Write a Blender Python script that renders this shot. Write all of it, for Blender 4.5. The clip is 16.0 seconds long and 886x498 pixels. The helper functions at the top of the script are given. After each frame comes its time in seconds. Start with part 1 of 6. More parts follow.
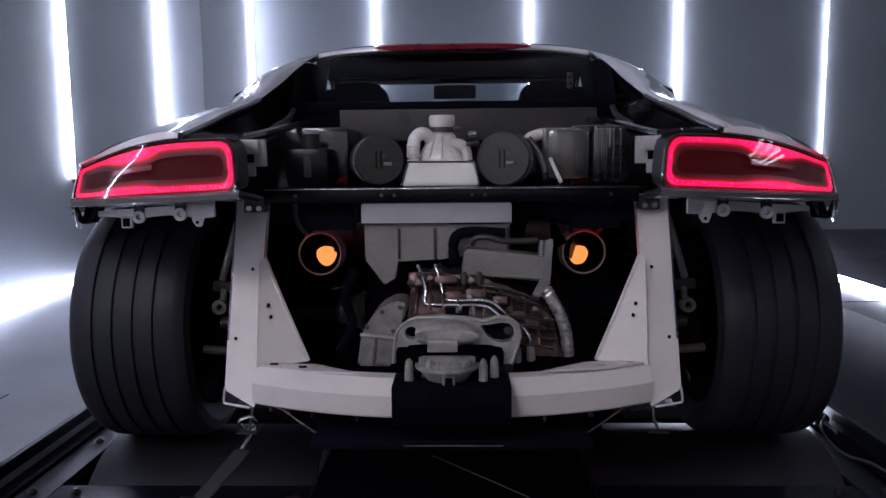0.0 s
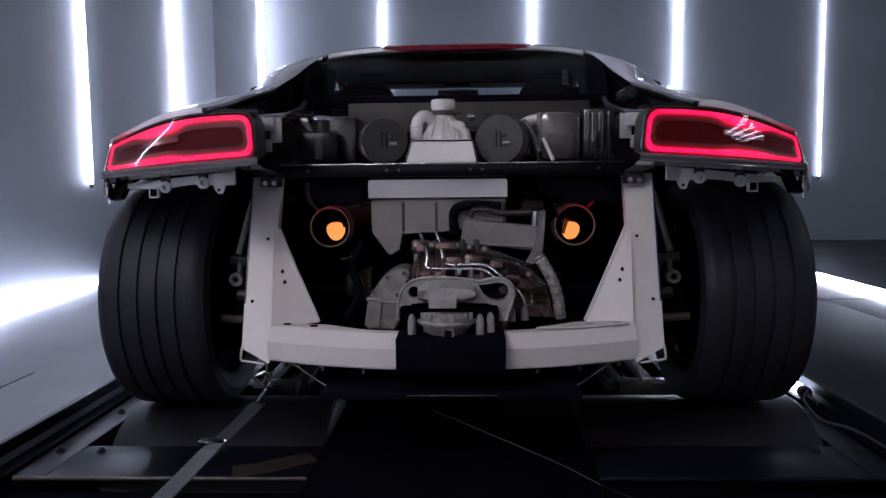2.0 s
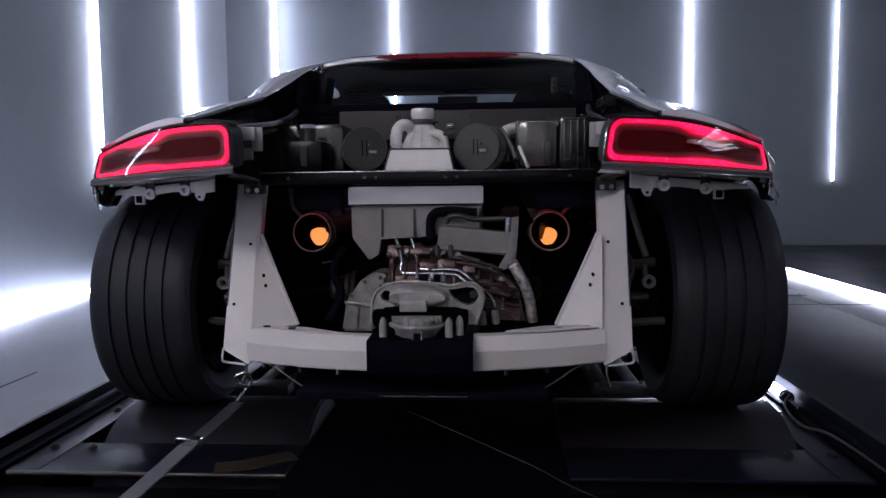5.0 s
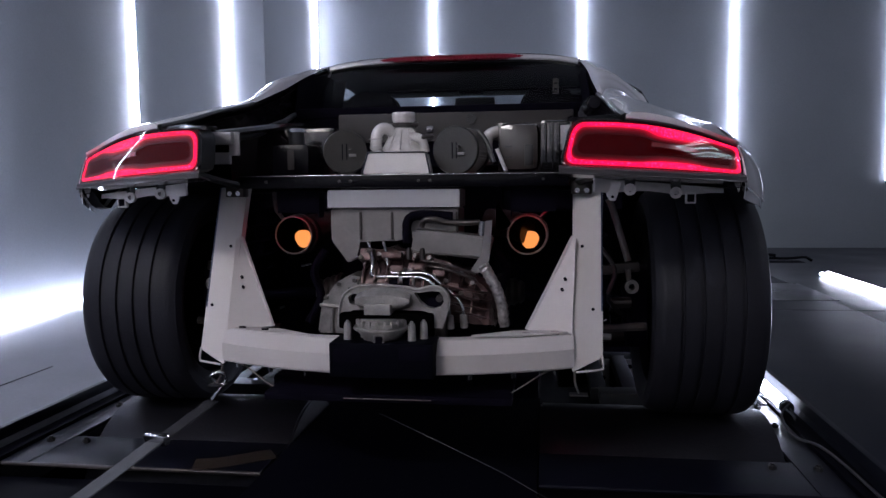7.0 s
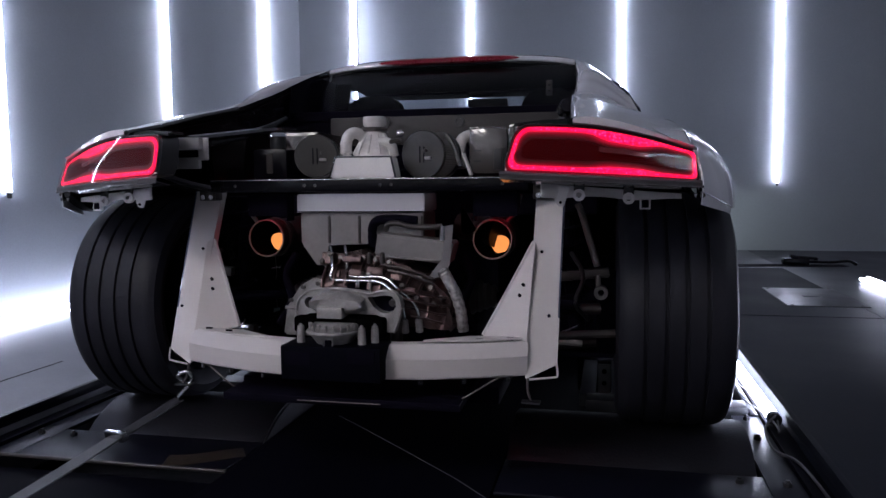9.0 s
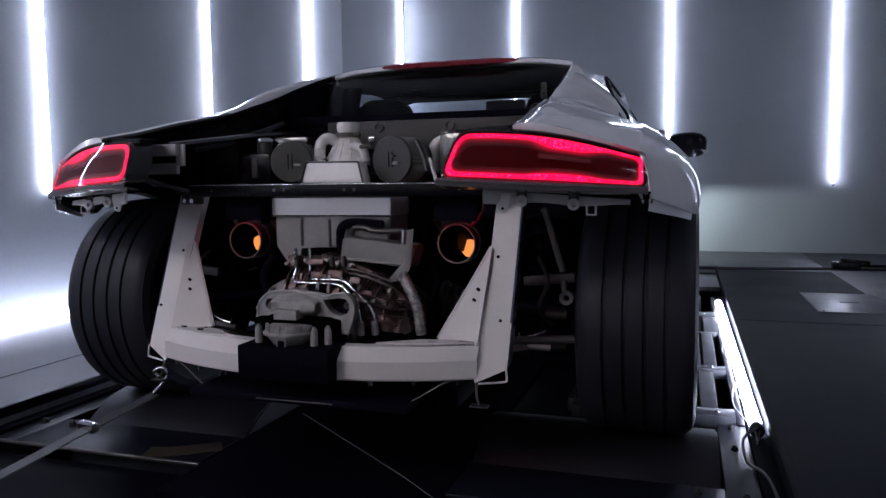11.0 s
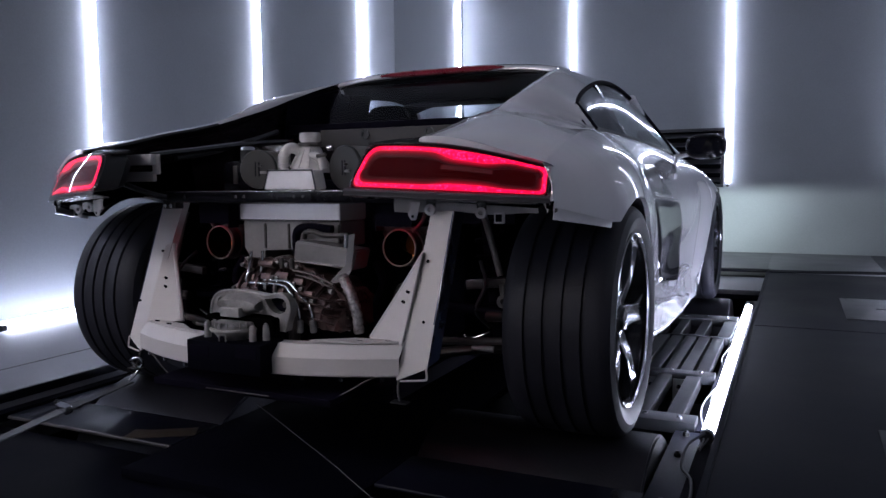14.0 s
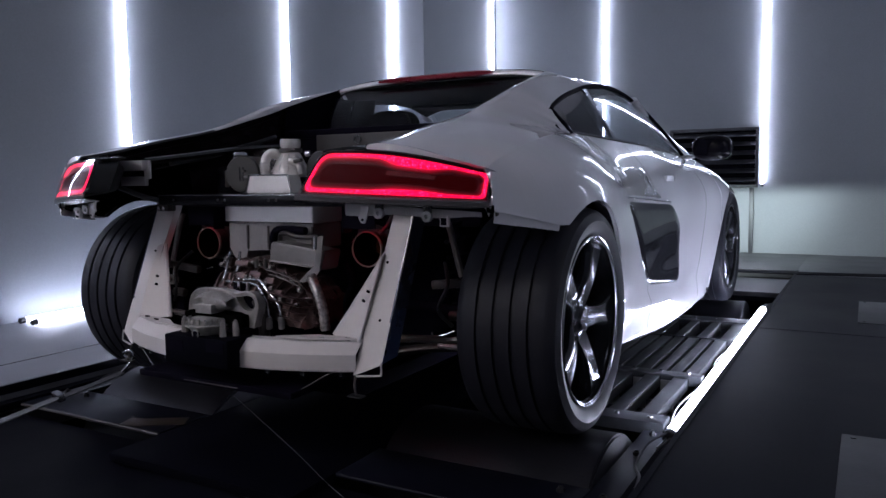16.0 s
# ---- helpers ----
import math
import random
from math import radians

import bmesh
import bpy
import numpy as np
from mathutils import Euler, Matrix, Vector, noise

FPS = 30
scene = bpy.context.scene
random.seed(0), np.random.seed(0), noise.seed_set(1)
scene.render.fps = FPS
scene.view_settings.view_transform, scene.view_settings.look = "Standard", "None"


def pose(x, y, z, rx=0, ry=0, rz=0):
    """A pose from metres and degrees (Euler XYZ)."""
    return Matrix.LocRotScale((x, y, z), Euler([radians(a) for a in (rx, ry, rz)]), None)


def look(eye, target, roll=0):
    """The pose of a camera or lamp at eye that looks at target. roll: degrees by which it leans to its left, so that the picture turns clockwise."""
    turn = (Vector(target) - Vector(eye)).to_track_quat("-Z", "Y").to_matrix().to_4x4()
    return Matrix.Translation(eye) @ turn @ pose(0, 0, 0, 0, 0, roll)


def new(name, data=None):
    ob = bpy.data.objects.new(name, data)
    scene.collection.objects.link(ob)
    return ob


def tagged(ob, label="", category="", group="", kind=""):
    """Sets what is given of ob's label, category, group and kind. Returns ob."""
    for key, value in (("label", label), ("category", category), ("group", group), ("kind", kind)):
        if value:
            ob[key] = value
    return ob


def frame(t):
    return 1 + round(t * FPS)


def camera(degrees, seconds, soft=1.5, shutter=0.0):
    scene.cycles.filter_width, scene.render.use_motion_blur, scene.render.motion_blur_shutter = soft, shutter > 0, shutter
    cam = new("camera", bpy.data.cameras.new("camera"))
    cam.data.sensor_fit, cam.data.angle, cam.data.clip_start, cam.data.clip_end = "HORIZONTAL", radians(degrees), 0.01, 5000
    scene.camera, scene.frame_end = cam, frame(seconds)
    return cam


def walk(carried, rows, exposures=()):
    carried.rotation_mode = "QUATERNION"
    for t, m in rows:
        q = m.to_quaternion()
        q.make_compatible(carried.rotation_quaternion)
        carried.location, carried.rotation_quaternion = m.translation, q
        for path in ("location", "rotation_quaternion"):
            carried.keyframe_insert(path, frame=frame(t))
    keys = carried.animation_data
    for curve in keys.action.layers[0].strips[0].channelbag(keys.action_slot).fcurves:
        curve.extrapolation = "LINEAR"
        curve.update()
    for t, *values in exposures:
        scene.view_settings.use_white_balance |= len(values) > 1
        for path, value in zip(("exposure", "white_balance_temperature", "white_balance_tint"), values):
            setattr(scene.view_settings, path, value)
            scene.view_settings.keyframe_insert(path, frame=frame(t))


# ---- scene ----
cam = camera(60.9, 16.0)
ROWS = [
    (0.0, 0.0217, -2.0478, 0.8387, 83.0679, 0.5411, 1.2461),
    (0.5, 0.0288, -2.0881, 0.8137, 83.7135, 0.6442, 1.4356),
    (1.0, 0.0352, -2.1341, 0.7819, 83.8530, 0.6793, 1.4825),
    (1.5, 0.0379, -2.1709, 0.7485, 84.3133, 0.6780, 1.4754),
    (2.0, 0.0394, -2.2043, 0.7238, 84.8351, 0.6293, 1.7527),
    (2.5, 0.0417, -2.2321, 0.7191, 85.0827, 0.6308, 1.7237),
    (3.0, 0.0489, -2.2482, 0.7220, 85.2322, 0.6184, 1.7100),
    (3.5, 0.0647, -2.2509, 0.7234, 85.2603, 0.6484, 1.7380),
    (4.0, 0.0866, -2.2534, 0.7273, 85.1312, 0.6852, 2.1163),
    (6.5, 0.3239, -2.2449, 0.7366, 85.1495, 0.5773, 6.5335),
    (7.0, 0.3803, -2.2331, 0.7409, 85.1032, 0.6254, 7.8513),
    (7.5, 0.4347, -2.2253, 0.7459, 85.0494, 0.5704, 9.0616),
    (8.0, 0.4962, -2.2136, 0.7478, 85.0722, 0.5197, 10.3280),
    (8.5, 0.5598, -2.2009, 0.7498, 85.0614, 0.4864, 11.2027),
    (9.0, 0.6330, -2.1886, 0.7527, 85.0659, 0.5751, 12.4405),
    (11.5, 0.9908, -2.1299, 0.7728, 84.9084, 0.5755, 19.0044),
    (12.0, 1.0685, -2.1248, 0.7782, 84.8339, 0.6098, 20.0862),
    (12.5, 1.1380, -2.1159, 0.7806, 84.8620, 0.6606, 21.1939),
    (13.0, 1.2083, -2.1019, 0.7832, 84.9363, 0.6432, 22.5932),
    (13.5, 1.2750, -2.0877, 0.7887, 84.8558, 0.6226, 23.6927),
    (14.0, 1.3458, -2.0770, 0.7935, 84.7932, 0.6396, 25.0179),
    (14.5, 1.4128, -2.0701, 0.7948, 84.8445, 0.6940, 26.0923),
    (15.0, 1.4839, -2.0559, 0.7984, 84.8118, 0.6556, 27.3469),
    (15.5, 1.5496, -2.0476, 0.8004, 84.8257, 0.6501, 28.3742),
    (16.0, 1.6213, -2.0308, 0.8050, 84.7826, 0.7635, 29.3042),
]
walk(cam, [(t, pose(x, y, z, rx, ry, rz)) for t, x, y, z, rx, ry, rz in ROWS],
     exposures=((0.0, 0.38), (4.0, 0.30), (8.0, 0.28), (11.5, 0.20), (16.0, 0.10)))

# ---- light ----
world = bpy.data.worlds.new("room_dark")
scene.world = world
world.use_nodes = True
world.node_tree.nodes["Background"].inputs[0].default_value = (0.02, 0.022, 0.03, 1)
world.node_tree.nodes["Background"].inputs[1].default_value = 0.05
TUBE_POWER = 34.0
PANEL_POWER = 4.2
HEADLAMP = 105.0


# ---- materials ----
def mat(name, color, rough=0.5, metal=0.0, vary=0.15, scale=8.0, bump=0.0, fine=60.0, coat=0.0, rough_vary=0.12, spec=0.5, per_object=0.0):
    """A painted, plastic, rubber or metal surface with variation at two scales."""
    m = bpy.data.materials.new(name)
    m.use_nodes = True
    nt = m.node_tree
    b = nt.nodes["Principled BSDF"]
    co = nt.nodes.new("ShaderNodeTexCoord")
    n1 = nt.nodes.new("ShaderNodeTexNoise")
    n1.inputs["Scale"].default_value, n1.inputs["Detail"].default_value = scale, 5
    n2 = nt.nodes.new("ShaderNodeTexNoise")
    n2.inputs["Scale"].default_value, n2.inputs["Detail"].default_value = fine, 4
    nt.links.new(co.outputs["Object"], n1.inputs["Vector"])
    nt.links.new(co.outputs["Object"], n2.inputs["Vector"])
    add = nt.nodes.new("ShaderNodeMath")
    add.operation = "MULTIPLY_ADD"
    add.inputs[1].default_value = 0.35
    nt.links.new(n2.outputs["Fac"], add.inputs[0])
    nt.links.new(n1.outputs["Fac"], add.inputs[2])
    src = add.outputs[0]
    if per_object:
        info = nt.nodes.new("ShaderNodeObjectInfo")
        pm = nt.nodes.new("ShaderNodeMath")
        pm.operation = "MULTIPLY_ADD"
        pm.inputs[1].default_value = per_object
        nt.links.new(info.outputs["Random"], pm.inputs[0])
        nt.links.new(src, pm.inputs[2])
        src = pm.outputs[0]
    ramp = nt.nodes.new("ShaderNodeMapRange")
    ramp.inputs["From Min"].default_value, ramp.inputs["From Max"].default_value = 0.4, 0.95
    nt.links.new(src, ramp.inputs["Value"])
    mix = nt.nodes.new("ShaderNodeMix")
    mix.data_type = "RGBA"
    mix.inputs["A"].default_value = (*[c * (1 - vary) for c in color], 1)
    mix.inputs["B"].default_value = (*[min(1, c * (1 + vary)) for c in color], 1)
    nt.links.new(ramp.outputs[0], mix.inputs["Factor"])
    nt.links.new(mix.outputs["Result"], b.inputs["Base Color"])
    rr = nt.nodes.new("ShaderNodeMapRange")
    rr.inputs["To Min"].default_value = max(0.02, rough - rough_vary)
    rr.inputs["To Max"].default_value = min(1, rough + rough_vary)
    nt.links.new(n1.outputs["Fac"], rr.inputs["Value"])
    nt.links.new(rr.outputs[0], b.inputs["Roughness"])
    b.inputs["Metallic"].default_value = metal
    b.inputs["Specular IOR Level"].default_value = spec
    b.inputs["Coat Weight"].default_value = coat
    b.inputs["Coat Roughness"].default_value = 0.03
    if bump:
        bp = nt.nodes.new("ShaderNodeBump")
        bp.inputs["Strength"].default_value = bump
        bp.inputs["Distance"].default_value = 0.002
        nt.links.new(n2.outputs["Fac"], bp.inputs["Height"])
        nt.links.new(bp.outputs[0], b.inputs["Normal"])
    return m


def glow(name, color, strength, base=0.5):
    m = bpy.data.materials.new(name)
    m.use_nodes = True
    b = m.node_tree.nodes["Principled BSDF"]
    b.inputs["Base Color"].default_value = (*[c * base for c in color], 1)
    b.inputs["Emission Color"].default_value = (*color, 1)
    b.inputs["Emission Strength"].default_value = strength
    return m


def glass(name, color, rough=0.0, gloss=0.05):
    m = bpy.data.materials.new(name)
    m.use_nodes = True
    nt = m.node_tree
    nt.nodes.remove(nt.nodes["Principled BSDF"])
    see = nt.nodes.new("ShaderNodeBsdfTransparent")
    see.inputs["Color"].default_value = (*color, 1)
    shine = nt.nodes.new("ShaderNodeBsdfGlossy")
    shine.inputs["Roughness"].default_value = rough
    edge = nt.nodes.new("ShaderNodeLayerWeight")
    edge.inputs["Blend"].default_value = 0.5
    power = nt.nodes.new("ShaderNodeMath")
    power.operation = "POWER"
    power.inputs[1].default_value = 4.0
    nt.links.new(edge.outputs["Facing"], power.inputs[0])
    fres = nt.nodes.new("ShaderNodeMath")
    fres.operation = "MULTIPLY_ADD"
    fres.inputs[1].default_value, fres.inputs[2].default_value = 0.85, gloss
    nt.links.new(power.outputs[0], fres.inputs[0])
    mix = nt.nodes.new("ShaderNodeMixShader")
    nt.links.new(fres.outputs[0], mix.inputs[0])
    nt.links.new(see.outputs[0], mix.inputs[1])
    nt.links.new(shine.outputs[0], mix.inputs[2])
    nt.links.new(mix.outputs[0], nt.nodes["Material Output"].inputs["Surface"])
    return m


WALL = mat("wall_paint", (0.250, 0.268, 0.291), 0.62, 0, 0.15, 0.7, 0.12, 90, rough_vary=0.1, spec=0.3)
CEIL = mat("ceiling_paint", (0.28, 0.28, 0.29), 0.7, 0, 0.1, 1.0)
# Three tones of one floor; how much light each part gets is coloured in.
SHADEFLOOR = mat("shaded_floor_sheet", (0.0068, 0.0078, 0.0125), 0.65, 0, 0.35, 2.2, 0.2, 140, rough_vary=0.12, spec=0.05)
LITFLOOR = mat("lit_floor_sheet", (0.185, 0.192, 0.220), 0.52, 0, 0.22, 2.2, 0.2, 140, rough_vary=0.12, spec=0.12)
DIMFLOOR = mat("dim_lit_floor_sheet", (0.024, 0.0255, 0.031), 0.42, 0, 0.28, 2.2, 0.2, 140, rough_vary=0.12, spec=0.15)
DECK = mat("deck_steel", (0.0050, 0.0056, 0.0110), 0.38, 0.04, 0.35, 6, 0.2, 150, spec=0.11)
# Shade in the pit and on its covers is put into this near-black.
PIT = mat("pit_shade", (0.0020, 0.0021, 0.0048), 0.6, 0, 0.3, 3, spec=0.03)
DRUM = mat("drum_steel", (0.016, 0.016, 0.022), 0.46, 0.6, 0.25, 7, 0.35, 120)
PALEFLOOR = mat("pale_floor_plate", (0.050, 0.051, 0.056), 0.42, 0.1, 0.3, 3, 0.15, 90, rough_vary=0.15)
# Pale web colour, whitened further for light falling between the bars.
WEBLIT = mat("pale_web_lit", (0.48, 0.47, 0.47), 0.4, 0.0, 0.15, 12, 0.1, 120)
PALEPLATE = mat("pale_plate", (0.16, 0.16, 0.17), 0.5, 0.1, 0.3, 4, 0.15, 90, rough_vary=0.15)
GALV = mat("galvanised_steel", (0.038, 0.040, 0.046), 0.42, 0.45, 0.22, 9, 0.12, 120, per_object=0.2)
PAINT = mat("white_car_paint", (0.68, 0.67, 0.71), 0.24, 0, 0.015, 2, coat=1.0, rough_vary=0.03)
PAINT.node_tree.nodes["Principled BSDF"].inputs["Coat IOR"].default_value = 1.95
BLADE = mat("grey_gloss_paint", (0.014, 0.014, 0.018), 0.09, 0.0, 0.04, 3, coat=0.25, rough_vary=0.03, spec=0.4)
# Lighter copy of the blade colour, for reflections on its upper part.
UPPERBLADE = mat("lit_blade_paint", (0.055, 0.055, 0.063), 0.28, 0.3, 0.04, 3, coat=0.6, rough_vary=0.03)
BLACK = mat("satin_black_plastic", (0.014, 0.014, 0.016), 0.42, 0, 0.25, 14, 0.15, 90)
# Black plastic with a little of the lamp's red light mixed in.
BAYBLACK = mat("bay_plastic_red_tint", (0.014, 0.010, 0.013), 0.2, 0, 0.3, 9, 0.2, 60, coat=0.3)
BRAKELED = mat("red_brake_led", (0.24, 0.004, 0.022), 0.4, 0, 0.1, 30, spec=0.1)
GLOSSBLACK = mat("gloss_black", (0.010, 0.010, 0.012), 0.14, 0, 0.15, 5, coat=0.6, rough_vary=0.05)
# Near-black for liners; also stands in for shade in holes and recesses.
LINERSHADE = mat("liner_and_shade_black", (0.0038, 0.0032, 0.0075), 0.7, 0, 0.3, 10, spec=0.03)
# Near-black without sheen: shade inside the pipes and under the mount.
VOID = mat("shade_black", (0.002, 0.002, 0.002), 0.9, 0, 0.3, 10, spec=0.0)
RUBBER = mat("tyre_rubber", (0.0155, 0.0158, 0.0220), 0.50, 0, 0.3, 7, 0.2, 160, spec=0.18)
RIM = mat("dark_chrome", (0.080, 0.081, 0.092), 0.20, 0.9, 0.15, 12, coat=0.3, rough_vary=0.05)
CHROME = mat("bright_steel", (0.62, 0.62, 0.64), 0.2, 1.0, 0.1, 30, rough_vary=0.08)
# Dark blue carries the shade and reflection on the post's outer side.
POSTSHADE = mat("blue_post_shade", (0.030, 0.042, 0.085), 0.28, 0.1, 0.2, 8, 0.05, 90, coat=0.4)
FRAME = mat("primer_white_metal", (0.53, 0.497, 0.497), 0.48, 0.0, 0.05, 6, 0.06, 140)
PALECAST = mat("pale_cast_alloy", (0.31, 0.295, 0.29), 0.42, 0.35, 0.3, 34, 0.8, 220)
ALLOY = mat("cast_alloy", (0.22, 0.208, 0.205), 0.42, 0.45, 0.38, 30, 0.8, 220)
ALLOYDARK = mat("cast_alloy_dark", (0.060, 0.053, 0.052), 0.38, 0.55, 0.3, 26, 0.5, 220)
SHEET = mat("brushed_sheet_metal", (0.78, 0.75, 0.74), 0.32, 0.22, 0.12, 10, 0.08, 200)
SHIELD = mat("heat_shield_grey", (0.22, 0.205, 0.205), 0.42, 0.3, 0.2, 9, 0.15, 90)
PLASTICGREY = mat("translucent_grey_plastic", (0.58, 0.55, 0.535), 0.13, 0, 0.3, 22, 0.1, 60, coat=0.5)
PLEAT = mat("filter_paper", (0.34, 0.32, 0.30), 0.6, 0, 0.2, 30, 0.1, 120)
TANKPLASTIC = mat("cloudy_tank_plastic", (0.075, 0.068, 0.066), 0.18, 0, 0.25, 9, 0.1, 40, coat=0.6)
BULK = mat("bulkhead_grey", (0.028, 0.024, 0.023), 0.55, 0.1, 0.2, 7, 0.15, 60)
FILTER = mat("filter_grey", (0.022, 0.020, 0.018), 0.45, 0, 0.25, 20, 0.3, 150)
STRIPGREY = mat("pale_strip_plastic", (0.66, 0.63, 0.65), 0.45, 0, 0.1, 18, 0.1, 120)
BRACKET = mat("bracket_plastic", (0.36, 0.345, 0.355), 0.5, 0, 0.12, 18, 0.1, 120)
LEATHER = mat("black_leather", (0.0030, 0.0030, 0.0042), 0.75, 0, 0.2, 15, 0.3, 120, spec=0.05)
FOIL = mat("foil_wrap", (0.42, 0.40, 0.40), 0.32, 0.6, 0.65, 55, 1.0, 110)
# Warm rim colour keeps some of the red glow falling on it.
PIPERIM = mat("reddened_pipe_rim", (0.21, 0.165, 0.145), 0.5, 0.2, 0.25, 25, 0.3, 120)
# Base colour is reddened to stand in for red lamp light.
GEARCAST = mat("red_lit_cast_alloy", (0.078, 0.047, 0.046), 0.30, 0.5, 0.6, 34, 1.0, 80)
LIPSHEET = mat("dented_sheet_metal", (0.80, 0.77, 0.78), 0.22, 0.5, 0.05, 3, 0.03, 120)
BARBLACK = mat("black_enamel", (0.004, 0.0038, 0.006), 0.22, 0, 0.2, 14, 0.1, 90, spec=0.14)
# Dark red stands in for red light on the pipes.
PIPE = mat("red_lit_pipe", (0.022, 0.008, 0.009), 0.5, 0.5, 0.3, 25, 0.3, 120)
WEB = mat("grey_webbing", (0.07, 0.073, 0.082), 0.6, 0, 0.2, 40, 0.6, 300)
DARKWEB = mat("dark_webbing", (0.02, 0.02, 0.025), 0.7, 0, 0.3, 40, 0.6, 300)
TAPE = mat("brown_tape", (0.055, 0.042, 0.032), 0.35, 0.3, 0.35, 30, 0.6, 200)
CABLE = mat("cable_sheath", (0.055, 0.055, 0.062), 0.5, 0, 0.2, 20)
CABLEWHITE = mat("white_cable", (0.22, 0.22, 0.23), 0.45, 0, 0.1, 20)
# Weak emission paints the ring's inner glow over the lens.
LENS = glow("dim_red_lens_glow", (1.0, 0.0, 0.012), 0.013, 0.03)
LENS.node_tree.nodes["Principled BSDF"].inputs["Specular IOR Level"].default_value = 0.08
CHIN = mat("satin_grey_trim", (0.085, 0.08, 0.088), 0.22, 0, 0.08, 12, coat=0.5, rough_vary=0.05)
LENSBAR = mat("smoked_lens_bar", (0.20, 0.05, 0.055), 0.2, 0.1, 0.2, 12, coat=0.4)
TUBE = glow("cold_white_tube", (0.885, 0.942, 1.22), TUBE_POWER)
FLOORTUBE = glow("floor_tube_white", (0.885, 0.942, 1.22), TUBE_POWER * 0.54)
PANEL = glow("ceiling_strip_white", (0.90, 0.95, 1.15), PANEL_POWER * 1.9)
# Strong glow for the rear panels that serve as fill.
REARFILL = glow("rear_fill_white", (1.03, 0.97, 1.0), PANEL_POWER * 3.7)
# Weak glow of the fill tubes added on the south wall.
SOUTHFILL = glow("south_fill_tube", (1.03, 0.97, 1.02), TUBE_POWER * 0.26)
FARTUBE = glow("far_tube_white", (0.885, 0.942, 1.22), TUBE_POWER * 0.33)
REDLED = glow("red_led", (1.0, 0.0010, 0.040), 3.4)
nt = REDLED.node_tree
facets = nt.nodes.new("ShaderNodeTexVoronoi")
facets.inputs["Scale"].default_value = 170.0
place = nt.nodes.new("ShaderNodeTexCoord")
nt.links.new(place.outputs["Object"], facets.inputs["Vector"])
spread = nt.nodes.new("ShaderNodeMapRange")
spread.inputs["From Min"].default_value, spread.inputs["From Max"].default_value = 0.10, 0.75
spread.inputs["To Min"].default_value, spread.inputs["To Max"].default_value = 5.6, 1.1
nt.links.new(facets.outputs["Distance"], spread.inputs["Value"])
nt.links.new(spread.outputs["Result"], nt.nodes["Principled BSDF"].inputs["Emission Strength"])
bead = nt.nodes.new("ShaderNodeValToRGB")
bead.color_ramp.elements[0].position, bead.color_ramp.elements[0].color = 0.06, (1.0, 0.045, 0.16, 1)
bead.color_ramp.elements[1].position, bead.color_ramp.elements[1].color = 0.34, (1.0, 0.0010, 0.052, 1)
nt.links.new(facets.outputs["Distance"], bead.inputs["Fac"])
nt.links.new(bead.outputs["Color"], nt.nodes["Principled BSDF"].inputs["Emission Color"])
# Graded strengths paint the soft falloff of the ring's glow.
RED_STEPS = [glow("red_glow_fringe", (1.0, 0.002 + 0.0005 * k, 0.03 + 0.005 * k), v, 0.03) for k, v in enumerate((0.014, 0.032, 0.06, 0.10, 0.17, 0.28, 0.46, 0.75, 1.2, 1.9))]
# Glow of the added red fill lights under the cross bar.
REDFILL = glow("red_fill_glow", (1.0, 0.012, 0.055), 4.5)
# Shaded copy of the hatch colour, for the dark near floor.
SHADEHATCH = mat("shaded_hatch_sheet", (0.010, 0.011, 0.015), 0.5, 0.1, 0.25, 5, 0.2, 120, spec=0.2)
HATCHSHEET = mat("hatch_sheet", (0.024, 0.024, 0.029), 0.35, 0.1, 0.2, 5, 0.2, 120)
BRAKE = mat("red_brake_lens", (0.17, 0.003, 0.014), 0.3, 0, 0.2, 30, coat=0.08, spec=0.15)
HOT = glow("hot_exhaust", (1.0, 0.33, 0.085), 0.85)
WINDOW = glass("tinted_glass", (0.70, 0.73, 0.75))
DARKGLASS = glass("dark_tinted_glass", (0.16, 0.17, 0.19))
CLEAR = glass("clear_glass", (0.85, 0.9, 0.9))
COVERGLASS = glass("lamp_cover_glass", (0.92, 0.74, 0.78), 0.03, 0.026)
REARGLASS = glass("smoked_rear_glass", (0.82, 0.83, 0.86), 0.02, 0.015)


# ---- mesh helpers ----
def finish(bm, name, material, smooth=40):
    bmesh.ops.recalc_face_normals(bm, faces=bm.faces)
    me = bpy.data.meshes.new(name)
    bm.to_mesh(me)
    bm.free()
    me.materials.append(material)
    for p in me.polygons:
        p.use_smooth = True
    me.set_sharp_from_angle(angle=radians(smooth))
    return me


def part(name, bm, material, parent=None, label="", smooth=40):
    """Links a bmesh as one mesh object under a thing or a part."""
    ob = new(name, finish(bm, name, material, smooth))
    if parent is not None:
        ob.parent = parent
    return tagged(ob, label) if label else ob


def thing(name, label, category, at=(0, 0, 0), group="", kind=""):
    ob = new(name)
    ob.empty_display_size = 0.05
    ob.location = at
    return tagged(ob, label, category, group, kind)


def solid(name, bm, material, label, category, kind="", group="", smooth=40):
    ob = new(name, finish(bm, name, material, smooth))
    return tagged(ob, label, category, group, kind)


